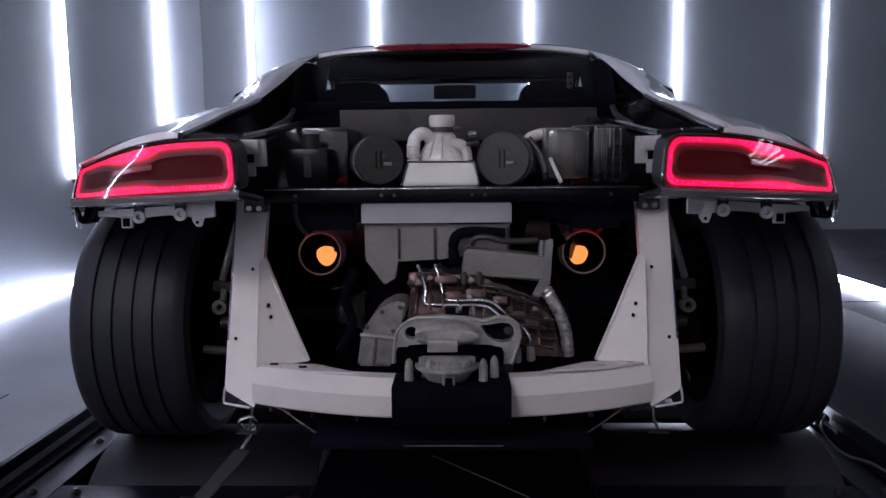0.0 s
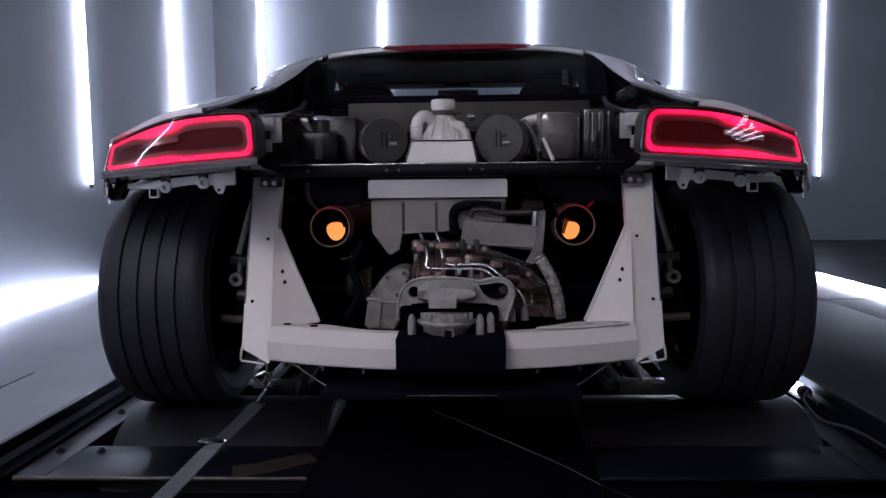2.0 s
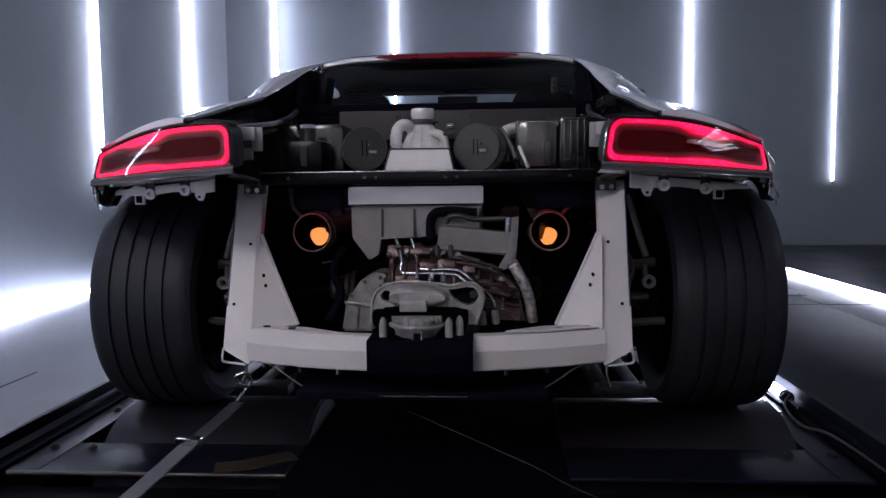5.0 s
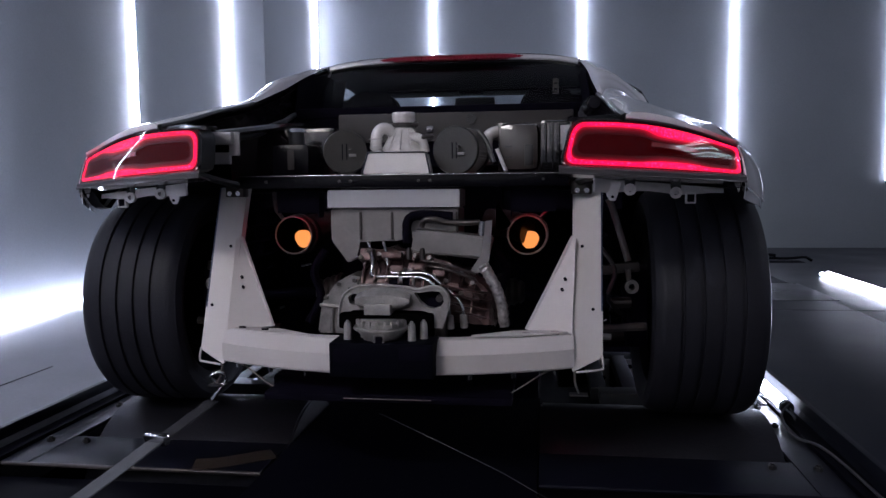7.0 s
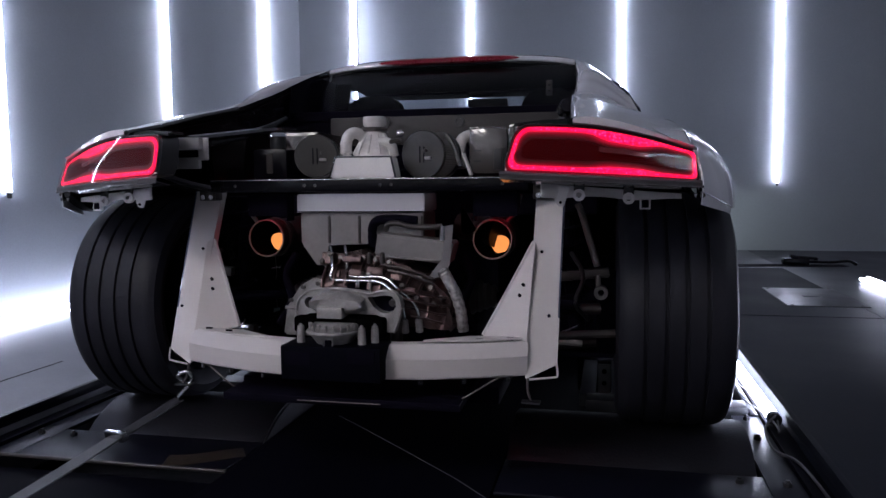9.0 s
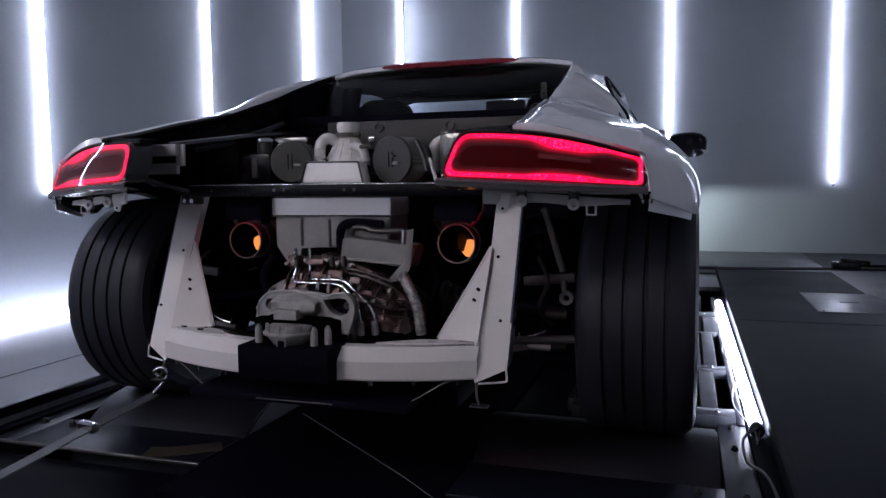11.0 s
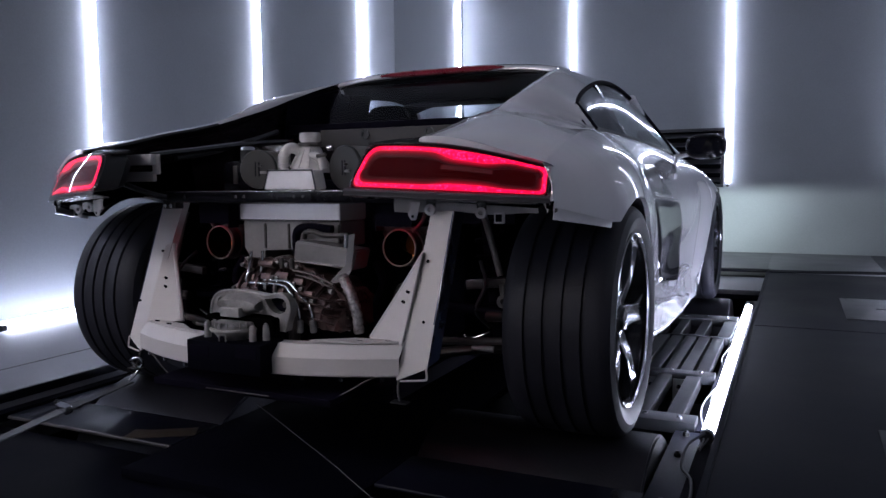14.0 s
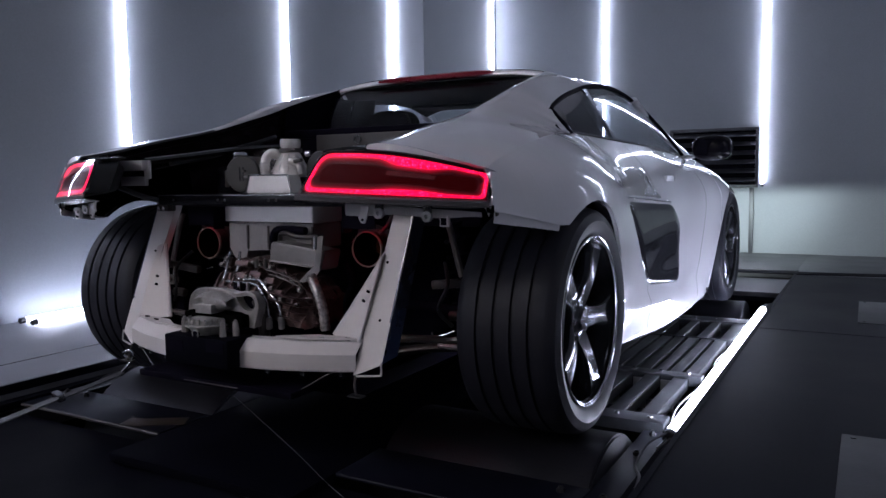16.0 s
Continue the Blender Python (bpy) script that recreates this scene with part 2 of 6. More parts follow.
def box(x0, x1, y0, y1, z0, z1, bev=0.0, bm=None, m=None):
    """A box between the given planes, bevelled; m: a pose for it."""
    own = bmesh.new()
    bmesh.ops.create_cube(own, size=1)
    for v in own.verts:
        v.co = Vector(((x0 + x1) / 2 + v.co.x * (x1 - x0), (y0 + y1) / 2 + v.co.y * (y1 - y0), (z0 + z1) / 2 + v.co.z * (z1 - z0)))
    if bev:
        bmesh.ops.bevel(own, geom=own.edges[:], offset=bev, segments=2, affect="EDGES", profile=0.6)
    if m is not None:
        own.transform(m)
    return merge(bm, own)


def merge(bm, own):
    if bm is None:
        return own
    me = bpy.data.meshes.new("tmp")
    own.to_mesh(me)
    own.free()
    bm.from_mesh(me)
    bpy.data.meshes.remove(me)
    return bm


def axis_pose(a, b):
    a, b = Vector(a), Vector(b)
    q = (b - a).to_track_quat("Z", "Y").to_matrix().to_4x4()
    return Matrix.Translation((a + b) / 2) @ q, (b - a).length


def rod(a, b, r, r2=None, n=20, bev=0.0, bm=None):
    """A round bar from a to b."""
    own = bmesh.new()
    m, length = axis_pose(a, b)
    bmesh.ops.create_cone(own, cap_ends=True, segments=n, radius1=r, radius2=r if r2 is None else r2, depth=length)
    if bev:
        rim = [e for e in own.edges if any(len(f.verts) > 4 for f in e.link_faces)]
        bmesh.ops.bevel(own, geom=rim, offset=bev, segments=2, affect="EDGES")
    own.transform(m)
    return merge(bm, own)


def lathe(profile, n=48, m=None, bm=None, close=False):
    """Turns (radius, height) pairs round z."""
    own = bmesh.new()
    rings = []
    for r, h in profile:
        rings.append([own.verts.new((r * math.cos(2 * math.pi * k / n), r * math.sin(2 * math.pi * k / n), h)) for k in range(n)])
    pairs = list(zip(rings, rings[1:])) + ([(rings[-1], rings[0])] if close else [])
    for a, b in pairs:
        for k in range(n):
            own.faces.new((a[k], a[(k + 1) % n], b[(k + 1) % n], b[k]))
    if m is not None:
        own.transform(m)
    return merge(bm, own)


def spline(pts, steps=8):
    """Points of a smooth line through pts."""
    P = [Vector(p) for p in pts]
    P = [2 * P[0] - P[1]] + P + [2 * P[-1] - P[-2]]
    out = []
    for i in range(1, len(P) - 2):
        a, b, c, d = P[i - 1:i + 3]
        for k in range(steps):
            t = k / steps
            out.append(0.5 * ((2 * b) + (c - a) * t + (2 * a - 5 * b + 4 * c - d) * t * t + (3 * b - a - 3 * c + d) * t ** 3))
    return out + [P[-2]]


def tube(pts, r, n=10, steps=8, bm=None, smooth=True, flat=1.0, wave=0.0):
    """A pipe along a smooth line. flat: squashes it; wave: rings of a corrugated hose."""
    line = spline(pts, steps) if smooth else [Vector(p) for p in pts]
    own = bmesh.new()
    rings, up = [], Vector((0, 0, 1))
    for i, p in enumerate(line):
        d = (line[min(i + 1, len(line) - 1)] - line[max(i - 1, 0)]).normalized()
        side = d.cross(up)
        side = side.normalized() if side.length > 0.05 else Vector((1, 0, 0))
        top = side.cross(d).normalized()
        rr = r * (1 + (wave if i % 2 else 0))
        rings.append([own.verts.new(p + side * rr * math.cos(2 * math.pi * k / n) + top * rr * flat * math.sin(2 * math.pi * k / n)) for k in range(n)])
    for a, b in zip(rings, rings[1:]):
        for k in range(n):
            own.faces.new((a[k], a[(k + 1) % n], b[(k + 1) % n], b[k]))
    own.faces.new(rings[0][::-1])
    own.faces.new(rings[-1])
    return merge(bm, own)


def sheet(rows, thick=0.0, bm=None):
    """A skin over a grid of points, given a thickness inwards."""
    own = bmesh.new()
    V = [[own.verts.new(p) for p in r] for r in rows]
    for a, b in zip(V, V[1:]):
        for i in range(len(a) - 1):
            own.faces.new((a[i], a[i + 1], b[i + 1], b[i]))
    if thick:
        bmesh.ops.recalc_face_normals(own, faces=own.faces)
        bmesh.ops.solidify(own, geom=own.faces[:], thickness=thick)
    return merge(bm, own)


def plate(outline, holes, depth, m):
    """An outline in x, z with openings through it, pushed from y = 0 to depth."""
    bm = bmesh.new()
    edges = []
    for loop in (outline, *holes):
        vs = [bm.verts.new((x, 0, z)) for x, z in loop]
        edges += [bm.edges.new((p, q)) for p, q in zip(vs, vs[1:] + vs[:1])]
    bmesh.ops.triangle_fill(bm, use_beauty=True, edges=edges)
    back = bmesh.ops.extrude_face_region(bm, geom=bm.faces[:])
    for v in back["geom"]:
        if isinstance(v, bmesh.types.BMVert):
            v.co.y += depth
    bmesh.ops.recalc_face_normals(bm, faces=bm.faces)
    bm.transform(m)
    return bm


def prism(outline, depth, m=None, bev=0.0, bm=None):
    """An outline in x, z pushed from y = 0 to depth, with bevelled rims."""
    own = bmesh.new()
    lo = [own.verts.new((x, 0, z)) for x, z in outline]
    hi = [own.verts.new((x, depth, z)) for x, z in outline]
    n = len(lo)
    own.faces.new(lo)
    own.faces.new(hi[::-1])
    for i in range(n):
        own.faces.new((lo[i], hi[i], hi[(i + 1) % n], lo[(i + 1) % n]))
    if bev:
        bmesh.ops.bevel(own, geom=own.edges[:], offset=bev, segments=2, affect="EDGES")
    if m is not None:
        own.transform(m)
    return merge(bm, own)


def curve_of(table):
    """A smooth function through (y, value) pairs."""
    ys = np.array([a for a, _ in table], float)
    vs = np.array([b for _, b in table], float)
    sl = np.gradient(vs, ys)

    def value(y):
        y = min(max(y, ys[0]), ys[-1])
        i = min(int(np.searchsorted(ys, y, side="right")) - 1, len(ys) - 2)
        i = max(i, 0)
        h = ys[i + 1] - ys[i]
        t = (y - ys[i]) / h
        return float((2 * t ** 3 - 3 * t ** 2 + 1) * vs[i] + (t ** 3 - 2 * t ** 2 + t) * h * sl[i] + (-2 * t ** 3 + 3 * t ** 2) * vs[i + 1] + (t ** 3 - t ** 2) * h * sl[i + 1])
    return value


def flip(bm):
    """Mirrors a bmesh to the other side of the car."""
    bm.transform(Matrix.Diagonal((-1, 1, 1, 1)))
    bmesh.ops.reverse_faces(bm, faces=bm.faces)
    return bm


# ---- room ----
FZ = 0.06          # floor level; the dynamometer deck lies at 0
LX, RX, BY, NY, TOP = -2.43, 6.20, 5.83, -4.6, 3.1
solid("wall_west", box(LX - 0.15, LX, NY - 0.15, BY + 0.15, FZ - 0.3, TOP), WALL, "grey painted wall with upright light tubes", "wall", "structure")
# East and south walls and the ceiling are out of view.
solid("wall_east", box(RX, RX + 0.15, NY - 0.15, BY + 0.15, FZ - 0.3, TOP), WALL, "grey painted wall of the test room", "wall", "structure")
solid("wall_north", box(LX, RX, BY, BY + 0.15, FZ - 0.3, TOP), WALL, "grey painted end wall with upright light tubes", "wall", "structure")
solid("wall_south", box(LX, RX, NY - 0.15, NY, FZ - 0.3, TOP), WALL, "grey painted wall behind the car", "wall", "structure")
# Ceiling tone is raised to bounce light onto the car's top.
solid("ceiling", box(LX - 0.15, RX + 0.15, NY - 0.15, BY + 0.15, TOP, TOP + 0.1), CEIL, "unseen ceiling, toned to bounce light", "ceiling", "structure")
solid("wall_pier", box(LX, -2.077, 4.222, BY, FZ, TOP), WALL, "grey painted wall pier in the corner", "wall", "structure")
PX, PY0, PY1 = 1.16, -0.32, 4.45
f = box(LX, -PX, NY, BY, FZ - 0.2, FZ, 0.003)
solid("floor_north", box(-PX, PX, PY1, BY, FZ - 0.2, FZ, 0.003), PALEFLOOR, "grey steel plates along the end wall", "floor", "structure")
# Floor is split by light level: pale west, dark east, dim far east.
solid("floor_west", f, LITFLOOR, "scuffed sheet floor with its light level in the colour", "floor", "structure")
solid("floor_east", box(PX, 1.98, NY, 4.20, FZ - 0.2, FZ, 0.003), SHADEFLOOR, "sheet floor, east part coloured dark as shade", "floor", "structure")
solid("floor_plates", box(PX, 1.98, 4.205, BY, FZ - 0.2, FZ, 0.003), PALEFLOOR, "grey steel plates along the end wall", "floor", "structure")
solid("floor_far_east", box(1.98, RX, NY, BY, FZ - 0.2, FZ, 0.003), DIMFLOOR, "scuffed sheet floor with its light level in the colour", "floor", "structure")
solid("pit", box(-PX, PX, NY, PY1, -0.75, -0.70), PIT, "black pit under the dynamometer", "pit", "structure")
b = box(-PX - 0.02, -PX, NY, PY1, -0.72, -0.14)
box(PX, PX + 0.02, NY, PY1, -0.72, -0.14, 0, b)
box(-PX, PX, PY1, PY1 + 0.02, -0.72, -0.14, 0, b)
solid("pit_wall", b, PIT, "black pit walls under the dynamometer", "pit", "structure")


# ---- light tubes ----
def light_tube(at, axis, length, group, label, r=0.0113, wall=None, shine=TUBE):
    """A fluorescent tube with its two end caps, from its foot at `at` along axis."""
    a = Vector(at)
    d = Vector(axis).normalized()
    t = thing("light_tube", label, "light tube", at, group)
    part("tube", rod(d * 0.03, d * (length - 0.03), r, n=16), shine, t, "glowing white tube")
    for k in (0, length - 0.035):
        part("end_cap", rod(d * k, d * (k + 0.035), r * 1.12, n=16, bev=0.003), BLACK, t, "black plastic end cap")
    if wall:
        w = Vector(wall)
        side = d.cross(w).normalized()
        for k in (0.12, length * 0.42, length - 0.12):
            clip = rod(d * k + w * (r * 0.9), d * k + w * 0.026, 0.004, n=8)
            box(-0.003, 0.003, -0.002, 0.002, -0.006, 0.006, 0.001, clip, Matrix.Translation(d * k + side * (r + 0.001)))
            part("clip", clip, BLACK, t, "small black wall clip")
    return t


UP = (0, 0, 1)
WEST = "upright tubes on the west wall"
NORTH = "upright tubes on the end wall"
# Tubes at y -3.6 and -2.05 are out of view, added as fill.
for y in (-3.6, -2.05, -0.45, 1.15, 2.66, 4.194):
    light_tube((LX + 0.026, y, 0.70), UP, 2.2, WEST, "bright cold white light tube upright on the grey wall", wall=(-1, 0, 0))
for x, y in ((-2.051, 5.675), (-0.822, BY - 0.026), (0.739, BY - 0.026), (2.242, BY - 0.026), (3.712, BY - 0.026)):
    light_tube((x, y, 0.70), UP, 2.2, NORTH, "bright cold white light tube upright on the end wall", wall=(0, 1, 0), shine=FARTUBE if x > 3 else TUBE)
# Unseen fill tubes, added to light the rear of the car.
for x in (-2.0, -1.2, -0.4, 0.4, 1.2):
    light_tube((x, NY + 0.026, 0.72), UP, 2.2, "upright tubes on the south wall", "unseen fill tube added on the wall behind the car", wall=(0, -1, 0), shine=SOUTHFILL)
for x, lean in ((-2.325, -0.036), (-2.219, -0.080)):
    light_tube((x, 0.335, FZ + 0.022), (lean, 1, 0), 2.45, "tubes on the floor", "bright light tube of a pair lying along the wall foot", 0.0145, shine=FLOORTUBE)
for x, y in ((2.300, 1.00), (2.362, 1.06)):
    light_tube((x, y, FZ + 0.022), (0, 1, 0), 2.4, "tubes on the floor", "bright light tube of a pair lying on the dark floor")
side_tube = light_tube((1.128, 0.20, 0.030), (-0.006, 1, 0), 2.48, "tubes on the floor", "bright light tube lying beside the dynamometer deck", 0.0185)

# ---- ceiling lights behind the car ----
# The two panels at negative x are unseen fill lights, added for shading.
for x, y, hw, hl in ((-1.9, -3.7, 0.30, 0.607), (-1.0, -3.7, 0.30, 0.607), (3.95, -0.6, 0.11, 0.70), (4.36, -0.6, 0.11, 0.70), (4.77, -0.6, 0.11, 0.70), (5.18, -0.6, 0.11, 0.70)):
    east = x > 0
    cl = thing("ceiling_light", "narrow white ceiling light strip in a thin metal frame" if east else "unseen fill light panel added on the ceiling", "ceiling light", (x, y, TOP), "light strips on the ceiling" if east else "light panels on the ceiling")
    fr = box(-hw - 0.012, -hw, -hl - 0.013, hl + 0.013, -0.035, 0.0, 0.002)
    box(hw, hw + 0.012, -hl - 0.013, hl + 0.013, -0.035, 0.0, 0.002, fr)
    box(-hw, hw, -hl - 0.013, -hl - 0.001, -0.035, 0.0, 0.002, fr)
    box(-hw, hw, hl + 0.001, hl + 0.013, -0.035, 0.0, 0.002, fr)
    part("frame", fr, GALV, cl)
    part("diffuser", box(-hw + 0.001, hw - 0.001, -hl, hl, -0.028, -0.018), PANEL if east else REARFILL, cl, "glowing white diffuser")

# ---- louvre and lower panel of the end wall ----
louvre = thing("wall_louvre", "dark metal louvre set in the end wall", "louvre", (0.282, BY, 0.695))
b = box(-0.42, 0.42, -0.03, 0.0, 0, 0.03, 0.003)
box(-0.42, 0.42, -0.03, 0.0, 0.55, 0.58, 0.003, b)
box(-0.42, -0.39, -0.03, 0.0, 0.03, 0.55, 0.003, b)
box(0.39, 0.42, -0.03, 0.0, 0.03, 0.55, 0.003, b)
part("frame", b, GALV, louvre)
part("backing", box(-0.39, 0.39, -0.006, -0.002, 0.03, 0.55), PIT, louvre, "black backing")
for k in range(6):
    part("slat", box(-0.388, 0.388, -0.030, 0.030, -0.004, 0.004, 0.001, m=pose(0, -0.028, 0.075 + k * 0.087, 40)), GALV, louvre)
solid("trim", box(0.625, 0.665, BY - 0.03, BY - 0.002, FZ, 0.69, 0.003), GALV, "grey metal trim strip on the end wall", "trim", "structure")

# ---- dynamometer ----
dyno = thing("chassis_dynamometer", "dark steel chassis dynamometer deck with rollers, set in the floor", "dynamometer")
for s in (-1, 1):
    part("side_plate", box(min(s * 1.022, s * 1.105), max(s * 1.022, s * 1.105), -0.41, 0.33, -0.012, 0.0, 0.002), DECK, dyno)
    # Added ledge under the tube, black like the shaded gap it fills.
    part("tube_ledge", box(min(s * 1.107, s * 1.157), max(s * 1.107, s * 1.157), -0.6, 3.05, -0.02, 0.010, 0.002), PIT, dyno, "black ledge added in the dark gap beside the deck")
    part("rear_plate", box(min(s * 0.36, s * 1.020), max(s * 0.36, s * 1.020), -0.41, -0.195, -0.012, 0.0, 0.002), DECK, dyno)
    # West lip is paler: its edge highlight is put into the colour.
    part("rear_lip", rod((s * 0.36, -0.41, -0.006), (s * 1.10, -0.41, -0.006), 0.006, n=10), ALLOYDARK if s < 0 else DECK, dyno, "deck edge, paler where it is lit")
    drum = part("roller_drum", rod((s * 0.36, 0.03, -0.262), (s * (1.012 if s > 0 else 0.965), 0.03, -0.262), 0.325, n=96, bev=0.006), DRUM, dyno, "large dark knurled steel roller under the rear tyre")
    part("axle_stub", rod((s * 1.012, 0.03, -0.262), (s * 1.05, 0.03, -0.262), 0.04), DECK, drum)
    part("front_drum", rod((s * 0.45, 2.70, -0.262), (s * 1.012, 2.70, -0.262), 0.325, n=96, bev=0.006), DRUM, dyno, "steel roller under the front tyre")
    part("front_plate", box(min(s * 0.6, s * 1.155), max(s * 0.6, s * 1.155), 3.44, 4.20, -0.012, 0.02, 0.002), PALEPLATE, dyno, "pale floor plate in front of the rollers")
    for x, y in ((1.068, -0.247), (0.956, -0.246), (1.06, 0.10), (1.06, 0.29)):
        bolt = rod((s * x, y, -0.004), (s * x, y, 0.012), 0.011, n=6, bev=0.002)
        rod((s * x, y, 0.012), (s * x, y, 0.016), 0.006, n=8, bm=bolt)
        part("bolt", bolt, BLACK, dyno, "dark hexagon bolt head")
    # grating between the axles
    for y0, y1 in ((0.355, 0.445), (0.985, 1.045), (2.24, 2.36)):
        cross = part("cross_member", box(min(s * 0.56, s * 1.078), max(s * 0.56, s * 1.078), y0, y1, -0.02, 0.020, 0.003), GALV, dyno, "grey steel cross member with rivets")
        for k in range(4):
            x, y = s * (0.695 + 0.11 * k), (y0 + y1) / 2
            part("rivet", rod((x, y, 0.018), (x, y, 0.027), 0.009, n=10, bev=0.002), CHROME, cross)
    for k in range(5):
        x = 0.535 + 0.11 * k
        bar = part("bar", box(min(s * x, s * (x + 0.055)), max(s * x, s * (x + 0.055)), 0.447, 0.974, -0.032, 0.014, 0.003), GALV, dyno, "deep steel bar")
        if k < 4:
            web = part("end_web", box(min(s * (x + 0.057), s * (x + 0.108)), max(s * (x + 0.057), s * (x + 0.108)), 0.975, 0.983, -0.13, -0.004, 0.001), WEBLIT, dyno, "pale drilled plate between the bars")
            # Dark discs stand in for the shade in the drilled holes.
            for z in (-0.035, -0.085):
                part("hole_disc", rod((s * (x + 0.082), 0.9755, z), (s * (x + 0.082), 0.9735, z), 0.010, n=10), LINERSHADE, web, "dark disc in place of a hole")
        part("front_bar", box(min(s * (x + 0.04), s * (x + 0.085)), max(s * (x + 0.04), s * (x + 0.085)), 1.785, 2.238, -0.05, 0.012, 0.003), GALV, dyno, "flat steel bar")
    for k in range(8):
        x = 0.555 + 0.0635 * k
        part("slat", box(min(s * x, s * (x + 0.050)), max(s * x, s * (x + 0.050)), 1.047, 1.77, -0.03, 0.012, 0.002), GALV, dyno)
    part("slat_stop", box(min(s * 0.56, s * 1.07), max(s * 0.56, s * 1.07), 1.771, 1.784, -0.03, 0.017, 0.002), GALV, dyno)
    part("end_rail", box(min(s * 1.03, s * 1.078), max(s * 1.03, s * 1.078), 1.786, 2.238, -0.05, 0.014, 0.003), GALV, dyno)
    part("edge_rail", box(min(s * 1.080, s * 1.105), max(s * 1.080, s * 1.105), 0.335, 3.05, -0.05, 0.004, 0.003), DECK, dyno)
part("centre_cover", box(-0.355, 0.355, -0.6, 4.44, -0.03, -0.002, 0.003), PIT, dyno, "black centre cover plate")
# Near-black plate: the shade behind the rollers is in its colour.
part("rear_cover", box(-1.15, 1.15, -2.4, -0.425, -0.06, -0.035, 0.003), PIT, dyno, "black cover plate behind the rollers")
for s in (-1, 1):
    # East strip takes the shade-coloured floor tone, west one stays steel.
    part("floor_edge", box(min(s * 1.157, s * 1.175), max(s * 1.157, s * 1.175), NY + 0.1, 4.44, FZ - 0.03, FZ + 0.004, 0.002), SHADEFLOOR if s > 0 else DECK, thing("floor_trim", "thin metal edge strip along the pit", "trim", kind="structure"))

# ---- car: profile curves (y forward from the rear axle) ----
AX, WZ, TR, WB = 0.06, 0.393, 0.330, 2.70
W = curve_of([(-0.45, 0.822), (-0.36, 0.860), (-0.22, 0.926), (-0.08, 0.955), (0.08, 0.960), (0.3, 0.945), (0.6, 0.917), (1.0, 0.902), (1.5, 0.898), (2.0, 0.900), (2.35, 0.924), (2.65, 0.936), (2.95, 0.908), (3.2, 0.84), (3.42, 0.70), (3.56, 0.45), (3.62, 0.15)])
XT = curve_of([(-0.40, 0.812), (-0.28, 0.812), (-0.08, 0.802), (0.2, 0.775), (0.45, 0.738), (0.6, 0.737), (0.9, 0.745), (1.4, 0.757), (1.9, 0.752), (2.2, 0.745), (2.65, 0.74), (3.0, 0.68), (3.3, 0.52), (3.5, 0.32), (3.62, 0.10)])
ZT = curve_of([(-0.40, 0.828), (-0.28, 0.865), (-0.08, 0.908), (0.2, 0.944), (0.45, 0.958), (0.6, 0.957), (0.9, 0.950), (1.4, 0.940), (1.9, 0.925), (2.2, 0.915), (2.65, 0.885), (3.0, 0.81), (3.3, 0.715), (3.5, 0.63), (3.62, 0.56)])
SILL = curve_of([(0.3, 0.245), (0.45, 0.236), (0.64, 0.219), (0.88, 0.190), (1.18, 0.163), (1.52, 0.149), (1.98, 0.156), (2.20, 0.170), (2.36, 0.195), (3.0, 0.20), (3.62, 0.25)])
ARCH, ACX = 0.350, 0.045


def z_low(y):
    if y < -0.166:
        return 0.679 + (-0.166 - y) * 0.22
    for c in (ACX, WB):
        if abs(y - c) < ARCH:
            return WZ + math.sqrt(ARCH ** 2 - (y - c) ** 2)
    return SILL(y)


def flank(y, z):
    """Half width of the body side at height z."""
    w, zt, xt, zw = W(y), ZT(y), XT(y), 0.665
    zw = min(zw, zt - 0.1)
    if z > zw:
        u = min(1, (z - zw) / (zt - zw))
        full = min(1, max(0, (0.6 - y) / 0.4)) * min(1, max(0, (y + 0.42) / 0.12))
        return xt + (w - xt) * (1 - u ** (2.1 + 1.0 * full))
    v = (zw - max(z, 0.23)) / (zw - 0.25)
    zc = 0.372 - 0.066 * (y - 0.53)
    e = min(1, max(0, (zc - z) / 0.045))
    ledge = 0.024 * e * e * (3 - 2 * e) * min(1, max(0, (y - 0.40) / 0.15)) * min(1, max(0, (2.34 - y) / 0.2))
    scoop = 0.030 * math.exp(-((y - 1.35) / 0.55) ** 2) * math.exp(-((z - 0.47) / 0.12) ** 2)
    return w - 0.055 * v * v - scoop + ledge


def stations(a, b, step=0.05):
    n = max(2, int(round((b - a) / step)))
    ys = [a + (b - a) * i / n for i in range(n + 1)]
    for c in (ACX, WB):
        for k in range(17):
            y = c - ARCH * math.cos(math.pi * k / 16)
            if a < y < b:
                ys.append(y)
        for e in (-ARCH - 1e-3, ARCH + 1e-3):
            if a < c + e < b:
                ys.append(c + e)
    return sorted(ys)


def side_panel(a, b, s, rows=18):
    grid = []
    for y in stations(a, b):
        lo, hi = z_low(y), ZT(y)
        r = []
        for k in range(rows + 1):
            z = lo + (hi - lo) * (k / rows)
            cut = 0.004 * max(0, (-0.30 - y) / 0.092) * min(1, max(0, (z - 0.735) / 0.02))
            r.append((s * flank(y + cut, z), y + cut, z))
        # rolled inner flange at the bottom
        r.insert(0, (s * (flank(y, lo) - 0.03), y, lo + 0.004))
        grid.append(r)
    return sheet(grid)


def belt(y, inset=0.0):
    return Vector((XT(y) - inset, y, ZT(y)))


RAILZ = curve_of([(0.375, 1.038), (0.45, 1.061), (0.60, 1.101), (0.78, 1.140), (0.95, 1.172), (1.18, 1.203), (1.42, 1.215), (1.65, 1.192), (1.85, 1.130), (2.00, 1.035), (2.12, 0.920)])


def rail(y):
    z = RAILZ(y)
    return Vector((0.742 - (z - 0.95) * 0.60, y, z))


